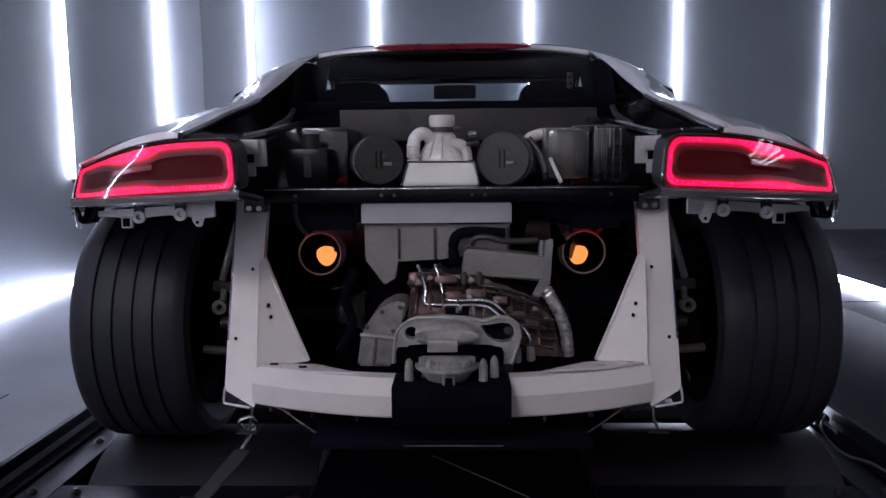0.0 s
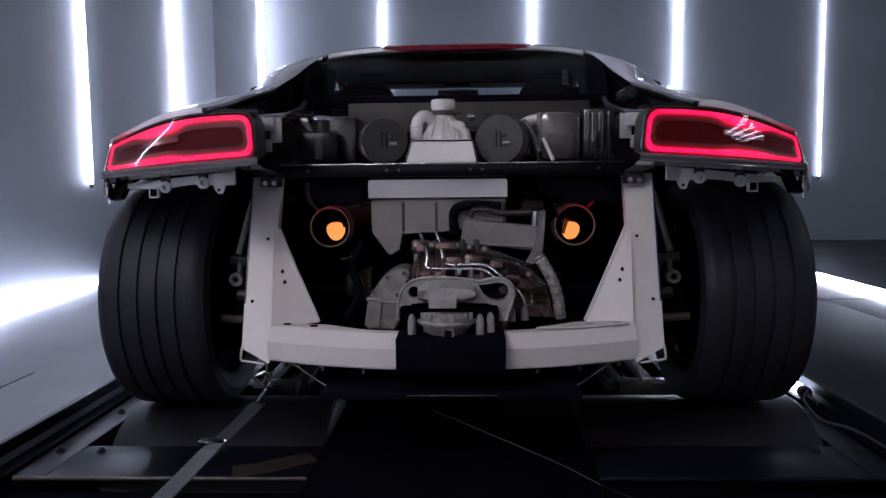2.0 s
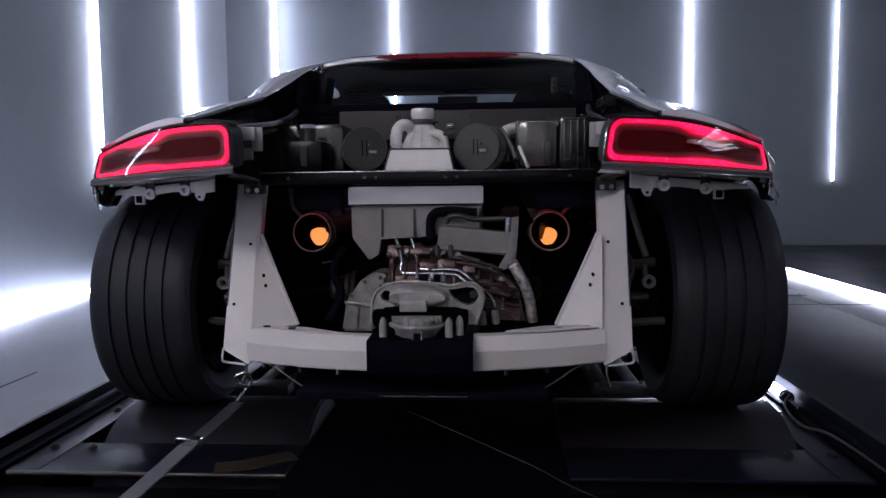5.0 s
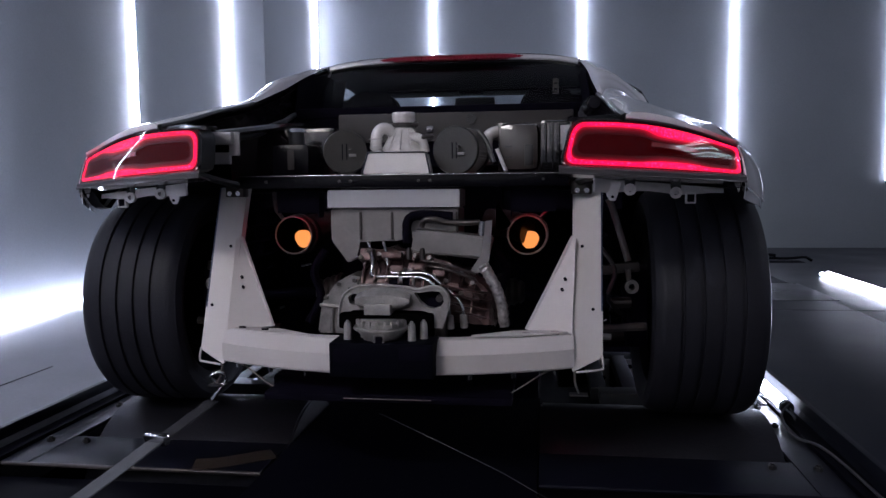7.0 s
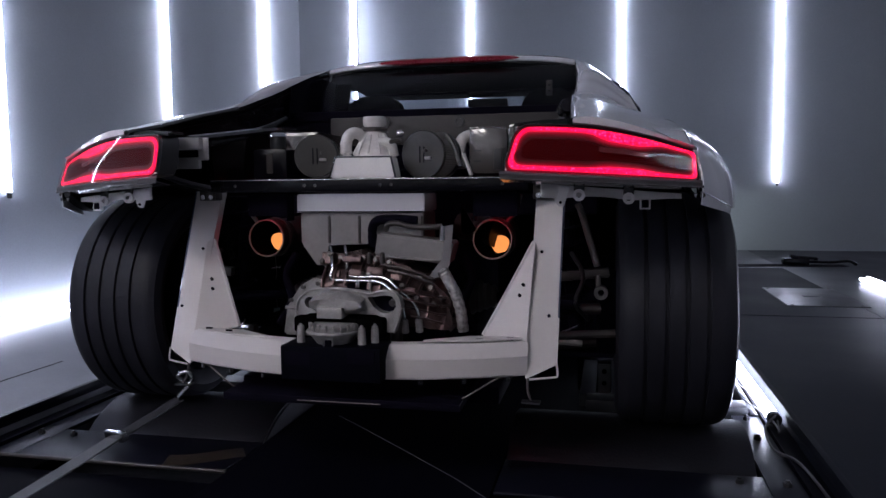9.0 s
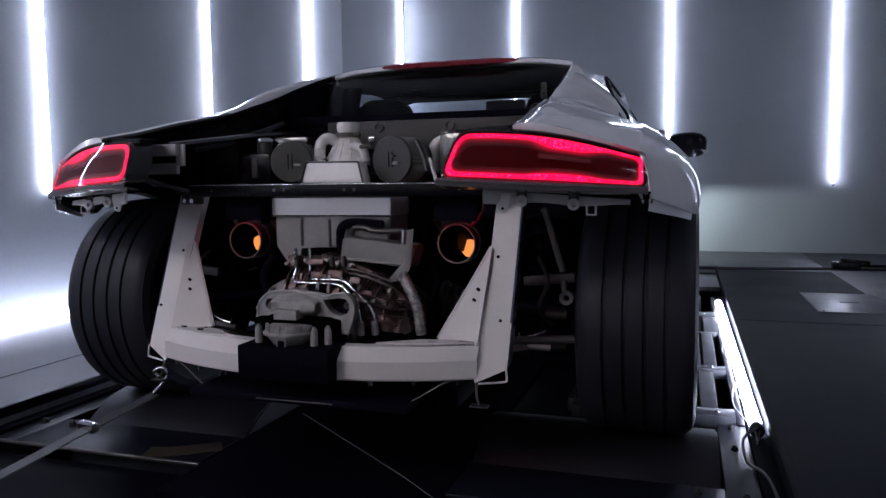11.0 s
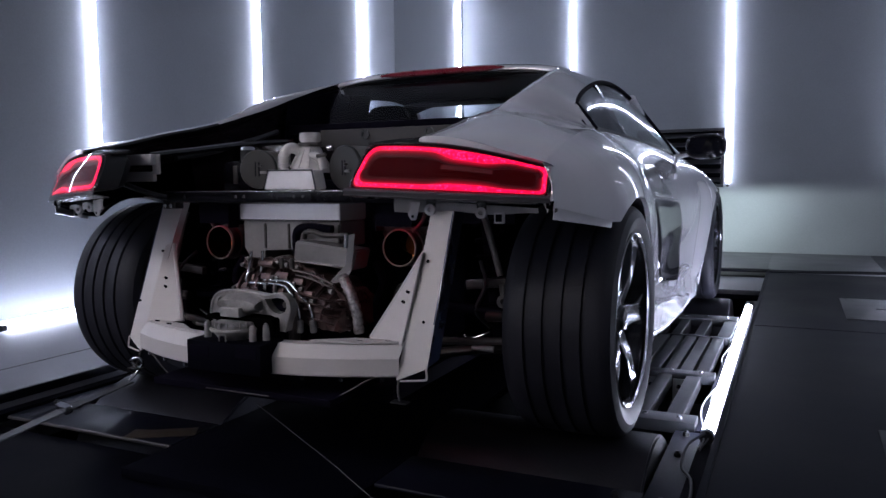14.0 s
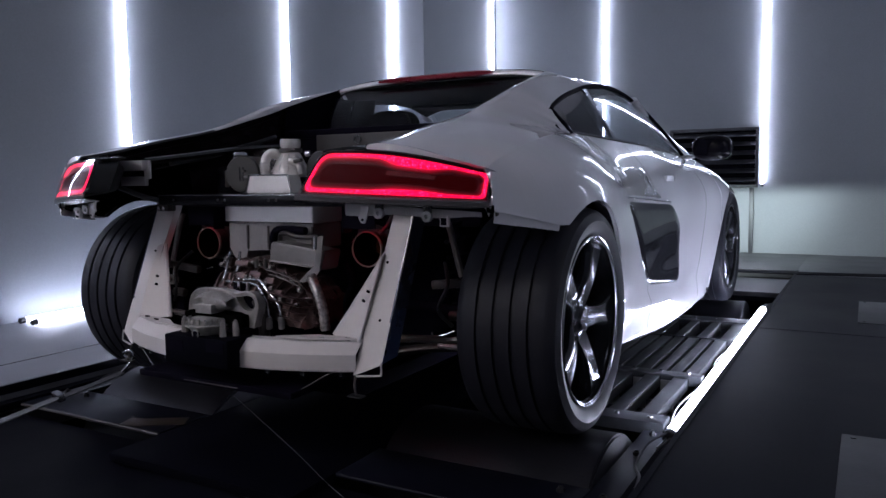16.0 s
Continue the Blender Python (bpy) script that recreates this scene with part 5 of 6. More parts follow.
for x, y, r, yaw in ((-0.176, -0.180, 0.061, 14), (0.129, -0.162, 0.067, -14)):
    m = Matrix.Translation((x, y, 0.834)) @ Matrix.Rotation(radians(yaw), 4, "Z") @ Matrix.Rotation(radians(-90), 4, "X")
    f = part("air_filter", lathe([(0.0, 0.0), (r * 0.96, 0.0), (r, 0.004), (r, 0.010), (r * 0.93, 0.012)], 48, m), FILTER, car, "round pleated air filter")
    bm = bmesh.new()
    n = 120
    A = [bm.verts.new(m @ Vector((r * (0.97 if k % 2 else 0.90) * math.cos(2 * math.pi * k / n), r * (0.97 if k % 2 else 0.90) * math.sin(2 * math.pi * k / n), 0.010))) for k in range(n)]
    B = [bm.verts.new(m @ Vector((r * (0.97 if k % 2 else 0.90) * math.cos(2 * math.pi * k / n), r * (0.97 if k % 2 else 0.90) * math.sin(2 * math.pi * k / n), 0.095))) for k in range(n)]
    for k in range(n):
        bm.faces.new((A[k], A[(k + 1) % n], B[(k + 1) % n], B[k]))
    part("pleats", bm, PLEAT, f, "pale filter pleats", smooth=10)
    part("rear_ring", lathe([(0.03, 0.095), (r, 0.095), (r, 0.11), (0.03, 0.112)], 40, m), BLACK, f)
    # Dark bars drawn as shaded slots on the filter.
    for dx in (-0.008, 0.004):
        part("slot", box(dx - 0.0016, dx + 0.0016, -0.022, 0.022, -0.0015, 0.001, m=m), LINERSHADE, f)
    part("wing_nut", box(0.010, 0.030, 0.006, 0.014, -0.010, 0.0, 0.002, m=m), ALLOY, f)
    part("stud", rod(m @ Vector((0.012, -0.01, 0)), m @ Vector((0.012, -0.01, -0.014)), 0.004, n=8), ALLOYDARK, f)

duct = part("air_duct", tube([(0.30, 0.03, 0.900), (0.24, 0.02, 0.897), (0.205, 0.0, 0.875), (0.205, -0.02, 0.80)], 0.019, n=14, flat=0.9), PLASTICGREY, car, "pale air duct")
tank = part("expansion_tank", box(0.242, 0.360, -0.10, 0.02, 0.775, 0.912, 0.030), TANKPLASTIC, car, "translucent grey expansion tank")
part("tank_seam", box(0.240, 0.362, -0.045, -0.038, 0.778, 0.914, 0.002), TANKPLASTIC, tank)
part("level_mark", box(0.262, 0.282, -0.1015, -0.0995, 0.842, 0.847, 0.0004), BLACK, tank)
part("level_mark", box(0.262, 0.282, -0.1015, -0.0995, 0.812, 0.817, 0.0004), BLACK, tank)
part("tank_clip", box(0.318, 0.342, -0.106, -0.098, 0.79, 0.85, 0.003), BLACK, tank, "black clip")
tank = part("oil_tank", box(0.36, 0.445, -0.12, 0.10, 0.77, 0.915, 0.012), GLOSSBLACK, car, "gloss black ribbed oil tank")
for k in range(4):
    part("rib", box(0.372 + 0.018 * k, 0.378 + 0.018 * k, -0.126, -0.119, 0.775, 0.91, 0.002), GLOSSBLACK, tank)
part("stay_rod", tube([(0.245, -0.17, 0.835), (0.27, -0.19, 0.775)], 0.005, n=8), FRAME, car, "pale stay rod")
part("latch_rod", tube([(0.195, -0.14, 0.885), (0.215, -0.15, 0.855), (0.235, -0.16, 0.80)], 0.007, n=8), BLACK, car, "black latch rod")
tank = part("fluid_tank", box(-0.445, -0.325, -0.04, 0.12, 0.76, 0.868, 0.022), BARBLACK, car, "gloss black fluid tank")
cap = rod((-0.385, 0.028, 0.865), (-0.385, 0.028, 0.905), 0.024, n=24, bev=0.003)
part("tank_cap", cap, BLACK, tank)
part("cap_rim", lathe([(0.0, 0.012), (0.020, 0.012), (0.026, 0.008), (0.029, 0.0), (0.024, 0.0)], 32, Matrix.Translation((-0.385, 0.028, 0.905))), CHROME, tank, "bright metal filler cap")
part("sight_strip", box(-0.392, -0.372, -0.044, -0.039, 0.79, 0.85, 0.002), BULK, tank)

# ---- heat shield, exhaust, gearbox ----
sh = part("heat_shield", prism([(-0.213, 0.676), (0.143, 0.676), (0.143, 0.60), (0.012, 0.596), (-0.03, 0.588), (-0.134, 0.588), (-0.136, 0.545), (-0.166, 0.527), (-0.212, 0.590)], 0.14, Matrix.Translation((0, -0.212, 0)), 0.003), SHIELD, car, "grey sheet metal heat shield box")
part("shield_lip", prism([(-0.219, 0.678), (0.147, 0.678), (0.147, 0.728), (-0.219, 0.728)], 0.15, Matrix.Translation((0, -0.221, 0)), 0.003), LIPSHEET, sh, "bright upper band of the shield")
part("seam", tube([(-0.219, -0.222, 0.679), (0.147, -0.222, 0.679)], 0.0022, n=6), CHROME, sh)
for x in (-0.128, -0.040, 0.139):
    part("rib", box(x - 0.0035, x + 0.0035, -0.2165, -0.211, 0.592, 0.668, 0.0015), ALLOYDARK, sh)
for s in (-1, 1):
    c = Vector((s * 0.327, -0.196, 0.603))
    m = Matrix.Translation(c) @ Matrix.Rotation(radians(-90), 4, "X")
    ex = part("exhaust_pipe", lathe([(0.050, 0.003), (0.0505, 0.0), (0.0535, 0.0), (0.0545, 0.004), (0.0535, 0.010), (0.050, 0.012)], 40, m), PIPERIM, car, "open exhaust pipe, red glow put into its rim colour")
    part("pipe_body", lathe([(0.0525, 0.011), (0.052, 0.014), (0.052, 0.20)], 40, m), PIPE, ex)
    # Inside is coloured black as the pipe's own shade.
    part("inner_wall", lathe([(0.050, 0.003), (0.048, 0.08), (0.044, 0.17)], 40, m), VOID, ex)
    part("pipe_back", rod(c + Vector((0, 0.172, 0)), c + Vector((0, 0.176, 0)), 0.047, n=24), LINERSHADE, ex)
    d = Vector((0.331, -0.079, 0.582)) if s > 0 else Vector((-0.326, -0.110, 0.588))
    pts = []
    for k in range(24):
        t = 2 * math.pi * k / 24
        r = 0.0258 * (1 + 0.06 * math.sin(3 * t))
        pts.append((d.x + r * math.cos(t), d.z + r * math.sin(t)))
    part("hot_core", prism(pts, 0.004, Matrix.Translation((0, d.y, 0))), HOT, ex, "glowing orange hot inside of the pipe")
    part("side_pipe", tube([(s * 0.325, -0.08, 0.61), (s * 0.27, -0.05, 0.625), (s * 0.21, -0.02, 0.63)], 0.040, n=14), PIPE, ex, "pipe with red light put into its colour")
    part("clamp", lathe([(0.052, 0.045), (0.058, 0.045), (0.058, 0.062), (0.052, 0.062)], 32, m, close=True), ALLOYDARK, ex)
    part("hanger", tube([c + Vector((s * 0.035, 0.02, 0.045)), c + Vector((s * 0.06, 0.03, 0.075)), c + Vector((s * 0.07, 0.05, 0.12))], 0.006, n=8), ALLOYDARK, ex)
bm = bmesh.new()
vs = [bm.verts.new(p) for p in ((0.243, -0.20, 0.70), (0.285, -0.20, 0.63), (0.262, -0.20, 0.615), (0.243, -0.20, 0.62))]
bm.faces.new(vs)
bmesh.ops.solidify(bm, geom=bm.faces[:], thickness=0.004)
part("shield_fin", bm, SHEET, car, "small pointed metal fin")

GTOP = curve_of([(-0.10, 0.500), (-0.084, 0.550), (-0.05, 0.566), (0.013, 0.562), (0.085, 0.548), (0.14, 0.526), (0.178, 0.505), (0.225, 0.462), (0.247, 0.415), (0.252, 0.36)])


def gear_top(x, drop):
    return GTOP(x) - drop + 0.006 * math.sin(61 * x + 90 * drop) * math.sin(130 * drop + 33 * x) + 0.004 * math.sin(150 * x) * math.sin(190 * drop + 1.0)


grid = []
for y, drop in ((-0.18, 0.0), (-0.26, 0.0), (-0.30, 0.003), (-0.33, 0.012), (-0.355, 0.022), (-0.375, 0.034), (-0.392, 0.050), (-0.402, 0.070), (-0.398, 0.10), (-0.38, 0.13)):
    row = [(-0.102, y, 0.40)]
    for k in range(56):
        x = -0.10 + 0.35 * k / 55
        row.append((x, y, max(0.395, gear_top(x, drop))))
    row.append((0.254, y, 0.39))
    grid.append(row)
gear = part("gearbox", sheet(grid), GEARCAST, car, "dark cast alloy gearbox with pipes and bolts, red light in its colour", 50)
# Black box stands in for the shade below the casting.
part("sump", box(-0.10, 0.235, -0.36, -0.18, 0.30, 0.42, 0.02), LINERSHADE, gear, "lower half of the gearbox, blackened as shade")
flange = [(-0.10 + 0.01 * k, GTOP(-0.10 + 0.01 * k) + 0.006 + (0.005 if k % 5 in (2, 3) else 0)) for k in range(35)]
part("rear_flange", prism(flange + [(0.24, 0.38), (-0.10, 0.42)], 0.010, Matrix.Translation((0, -0.330, 0)), 0.002), GEARCAST, gear, "cast joint flange with bolt ears")
for k, (x, z) in enumerate(((-0.084, 0.535), (-0.048, 0.560), (0.013, 0.560), (0.046, 0.556), (0.083, 0.550), (0.131, 0.532), (0.165, 0.512), (0.192, 0.487), (0.041, 0.522), (0.218, 0.462), (0.10, 0.510))):
    yy = -0.332 - (0.040 if k in (8, 10) else 0.0)
    b = rod((x, yy + 0.02, z - 0.012), (x, yy - 0.008, z + 0.003), 0.0105, 0.0092, n=14, bev=0.002)
    part("boss", b, GEARCAST, gear, "cast bolt boss")
    part("bolt", rod((x, yy - 0.008, z + 0.003), (x, yy - 0.017, z + 0.006), 0.0060, n=6, bev=0.001), ALLOY, gear, "steel hexagon bolt")
PROFILE = ((-0.30, 0.003), (-0.33, 0.012), (-0.355, 0.022), (-0.375, 0.034), (-0.392, 0.050), (-0.402, 0.070))
for k in range(10):
    x = -0.078 + 0.031 * k
    part("casting_rib", tube([(x + 0.25 * max(0, x) * (0.30 + y), y - 0.003, GTOP(x) - drop + 0.004) for y, drop in PROFILE], 0.0042, n=6, flat=1.5), GEARCAST, gear, "raised casting rib")
for k in range(4):
    z = 0.482 - 0.022 * k
    part("cooling_fin", tube([(0.120 + 0.012 * k, -0.408, z + 0.012), (0.165 + 0.010 * k, -0.404, z + 0.004), (0.208 + 0.008 * k, -0.385, z - 0.008), (0.232 + 0.006 * k, -0.34, z - 0.016)], 0.0050, n=8, flat=0.6), GEARCAST, gear, "curved casting fin")
for x, y, z, w, h, d in ((-0.078, -0.345, 0.560, 0.018, 0.030, 0.030), (-0.010, -0.350, 0.566, 0.026, 0.014, 0.036), (0.056, -0.372, 0.538, 0.022, 0.018, 0.020), (0.006, -0.380, 0.536, 0.018, 0.016, 0.018), (0.112, -0.372, 0.524, 0.016, 0.016, 0.020), (0.150, -0.384, 0.492, 0.014, 0.016, 0.016), (0.185, -0.372, 0.472, 0.014, 0.018, 0.018), (-0.050, -0.380, 0.528, 0.015, 0.020, 0.016)):
    part("casting_lug", box(-w, w, -d / 2, d / 2, -0.016, h - 0.013, 0.005, m=pose(x, y, z, -22, 30 * max(0, x), 0)), GEARCAST, gear, "cast lug")
for x, y, z in ((-0.092, -0.362, 0.556), (-0.068, -0.366, 0.575), (0.028, -0.384, 0.526), (0.075, -0.384, 0.520), (0.130, -0.392, 0.500), (0.205, -0.372, 0.452), (0.168, -0.396, 0.470)):
    part("plug", rod((x, y, z), (x + 0.002, y - 0.010, z + 0.004), 0.0075, 0.0062, n=8, bev=0.001), ALLOYDARK, gear, "steel screw plug")
# Near-black block imitates a shaded pocket.
part("pocket_shade", box(-0.012, 0.042, -0.405, -0.385, 0.486, 0.506, 0.006), LINERSHADE, gear, "dark block for a shaded pocket in the casting")
part("bracket_post", box(0.016, 0.026, -0.415, -0.40, 0.490, 0.516, 0.002), CHROME, gear, "small steel bracket")
part("bracket_post", box(0.048, 0.054, -0.412, -0.40, 0.482, 0.515, 0.002), ALLOY, gear, "small steel bracket")
bell = part("bell_housing", prism([(-0.223, 0.352), (-0.211, 0.43), (-0.172, 0.486), (-0.131, 0.508), (-0.100, 0.500), (-0.128, 0.415), (-0.140, 0.351)], 0.12, Matrix.Translation((0, -0.325, 0)), 0.006), ALLOY, car, "pale ribbed alloy housing")
part("bell_rib", tube([(-0.213, -0.327, 0.428), (-0.170, -0.329, 0.424), (-0.126, -0.327, 0.418)], 0.005, n=6), ALLOY, bell)
part("bell_rib", tube([(-0.178, -0.328, 0.42), (-0.184, -0.328, 0.36)], 0.004, n=6), ALLOY, bell)
for x, z in ((-0.196, 0.446), (-0.160, 0.482), (-0.118, 0.492), (-0.135, 0.437)):
    part("bell_bolt", rod((x, -0.322, z), (x, -0.334, z + 0.002), 0.006, n=6), ALLOYDARK, bell)

mount = [(-0.124, 0.400), (-0.120, 0.440), (-0.114, 0.468), (-0.098, 0.487), (-0.072, 0.498), (-0.02, 0.501), (0.04, 0.496), (0.070, 0.491), (0.100, 0.498), (0.125, 0.497), (0.142, 0.484), (0.149, 0.463), (0.143, 0.435), (0.130, 0.398), (0.112, 0.398), (0.112, 0.430), (0.085, 0.440), (-0.050, 0.442), (-0.088, 0.440), (-0.106, 0.425), (-0.112, 0.400)]
recess = [(0.064, 0.482), (0.084, 0.484), (0.108, 0.488), (0.125, 0.486), (0.134, 0.476), (0.136, 0.462), (0.128, 0.449), (0.112, 0.444), (0.094, 0.447), (0.078, 0.460)]
eyehole = [(-0.084 + 0.014 * math.cos(math.pi * k / 8), 0.466 + 0.014 * math.sin(math.pi * k / 8)) for k in range(16)]
mo = part("gearbox_mount", plate(mount, (recess, eyehole), 0.030, Matrix.Translation((0, -0.470, 0))), PALECAST, car, "pale cast alloy gearbox mount with openings")
part("mount_rim", tube([(x, -0.471, z) for x, z in mount[:14]], 0.0035, n=6, steps=4), PALECAST, mo, "rounded cast rim")
# Black plate gives the openings their inner shade.
part("recess_shade", box(-0.105, 0.140, -0.444, -0.438, 0.440, 0.490), LINERSHADE, mo, "dark plate for the shade inside the mount")
part("bush_core", rod((0.124, -0.444, 0.468), (0.124, -0.462, 0.468), 0.009, n=14, bev=0.002), ALLOYDARK, mo)
pad = []
for i in range(15):
    u = i / 14
    x = -0.074 + 0.132 * u
    h = math.sin(math.pi * min(1, max(0, u * 0.94 + 0.03))) ** 0.45
    cup = 0.016 * math.exp(-((u - 0.16) / 0.13) ** 2)
    pad.append([(x, -0.468, 0.470 + 0.026 * h), (x, -0.488, 0.468 + 0.024 * h), (x, -0.502 + cup * 0.5, 0.466 + 0.014 * h), (x, -0.504 + cup, 0.462), (x, -0.500 + cup * 0.6, 0.462 - 0.012 * h), (x, -0.484, 0.460 - 0.020 * h), (x, -0.468, 0.458 - 0.020 * h)])
part("pad", sheet(pad), PALECAST, mo, "rounded cast pad")
part("tab", box(-0.048, 0.015, -0.518, -0.470, 0.436, 0.461, 0.002), PALECAST, mo)
part("mount_arm", tube([(0.128, -0.44, 0.44), (0.122, -0.42, 0.38), (0.118, -0.42, 0.34)], 0.016, n=12), ALLOYDARK, mo)
# Black block for the bush; it also makes the dark gap below.
part("bush_shade", box(-0.116, 0.112, -0.500, -0.44, 0.398, 0.4355, 0.008), VOID, mo, "black block for the bush and the shade under the mount")
pm = part("lower_cover", lathe([(0.0, 0.374), (0.034, 0.374), (0.044, 0.378), (0.050, 0.388), (0.0565, 0.396), (0.058, 0.406), (0.058, 0.420), (0.052, 0.424), (0.0, 0.425)], 40, Matrix.Translation((-0.007, -0.505, 0))), PALECAST, car, "ribbed round alloy cover on the block")
part("cover_flange", lathe([(0.056, 0.4035), (0.067, 0.4035), (0.068, 0.406), (0.067, 0.4095), (0.056, 0.4095)], 40, Matrix.Translation((-0.007, -0.505, 0)), close=True), PALECAST, pm)
for k in range(9):
    t = math.radians(-160 + 17.5 * k)
    x, y = -0.007 + 0.058 * math.cos(t), -0.505 + 0.058 * math.sin(t)
    part("cover_rib", box(-0.0025, 0.0025, -0.004, 0.004, 0.412, 0.428, 0.001, m=Matrix.Translation((x, y, 0)) @ Matrix.Rotation(t + math.pi / 2, 4, "Z")), PALECAST, pm)
# Dark block imitates the shade in the cover's slot.
part("window", box(-0.011, 0.004, -0.5645, -0.552, 0.376, 0.393, 0.002), LINERSHADE, pm, "dark block drawn as a slot")
part("window_frame", tube([(-0.014, -0.561, 0.375), (-0.014, -0.563, 0.394), (-0.0035, -0.564, 0.398), (0.007, -0.563, 0.394), (0.007, -0.561, 0.375)], 0.0022, n=6, steps=4), PALECAST, pm)
for x, y in ((-0.086, -0.525), (-0.052, -0.498), (0.068, -0.528), (0.092, -0.502)):
    post = rod((x, y, 0.374), (x, y, 0.412), 0.0100, 0.0088, n=14)
    rod((x, y, 0.412), (x, y, 0.419), 0.0080, n=6, bm=post)
    rod((x, y, 0.419), (x, y, 0.424), 0.0040, n=8, bm=post)
    part("stud", post, PALECAST, pm, "bright threaded stud")
for pts in (((-0.076, -0.345, 0.594), (-0.065, -0.365, 0.573), (-0.056, -0.385, 0.541), (-0.058, -0.393, 0.520), (-0.040, -0.400, 0.513), (0.068, -0.402, 0.511), (0.101, -0.41, 0.495), (0.132, -0.42, 0.466), (0.142, -0.425, 0.438), (0.144, -0.425, 0.416)),
            ((-0.036, -0.345, 0.596), (-0.026, -0.36, 0.570), (-0.017, -0.38, 0.535), (-0.002, -0.388, 0.521), (0.080, -0.392, 0.520), (0.118, -0.40, 0.496), (0.159, -0.405, 0.463), (0.174, -0.41, 0.439), (0.176, -0.41, 0.416))):
    p = part("coolant_pipe", tube(pts, 0.0043, n=10), CHROME, car, "bright bent metal pipe")
    e = Vector(pts[-1])
    part("union", rod(e + Vector((0, 0, 0.006)), e + Vector((0.002, 0, -0.028)), 0.0095, n=10, bev=0.002), ALLOY, p)
can = part("oil_cooler", prism([(0.033, 0.624), (0.240, 0.602), (0.224, 0.543), (0.024, 0.566)], 0.085, Matrix.Translation((0, -0.285, 0)), 0.005), SHIELD, car, "grey oil cooler with a pipe on top")
part("lower_edge", tube([(0.030, -0.288, 0.566), (0.222, -0.288, 0.551)], 0.0035, n=6), ALLOY, can)
part("top_pipe", tube([(0.05, -0.26, 0.630), (0.058, -0.265, 0.646), (0.085, -0.268, 0.650), (0.12, -0.268, 0.641), (0.165, -0.268, 0.640), (0.205, -0.268, 0.642)], 0.0075, n=12), ALLOYDARK, can, "metal pipe")
part("bolt", rod((0.214, -0.29, 0.645), (0.212, -0.29, 0.608), 0.009, n=12), CHROME, can)
part("hose", tube([(0.008, -0.24, 0.585), (0.006, -0.24, 0.632), (0.020, -0.24, 0.655), (0.06, -0.24, 0.660), (0.13, -0.235, 0.655)], 0.013, n=12), LINERSHADE, can, "black rubber hose")
bm = bmesh.new()
vs = [bm.verts.new(p) for p in ((0.222, -0.292, 0.645), (0.240, -0.29, 0.648), (0.232, -0.30, 0.545), (0.215, -0.31, 0.515), (0.180, -0.34, 0.512), (0.212, -0.30, 0.560))]
bm.faces.new(vs)
bmesh.ops.solidify(bm, geom=bm.faces[:], thickness=0.005)
part("cooler_bracket", bm, BRACKET, can, "pale bracket plate")
for x in (0.03, 0.065):
    part("sensor", rod((x, -0.345, 0.550), (x, -0.345, 0.580), 0.0075, 0.006, n=12, bev=0.002), ALLOYDARK, car, "metal sensor plug")
for z in (0.548, 0.536):
    part("thin_pipe", tube([(0.07, -0.35, z), (0.13, -0.352, z - 0.010), (0.20, -0.345, z - 0.035)], 0.0035, n=8), ALLOYDARK, car, "thin metal pipe")
part("wrapped_pipe", tube([(0.218, -0.325, 0.535), (0.232, -0.328, 0.512), (0.252, -0.33, 0.475), (0.266, -0.33, 0.43), (0.272, -0.33, 0.378)], 0.0135, n=14, steps=5, wave=0.16), FOIL, car, "foil wrapped pipe")
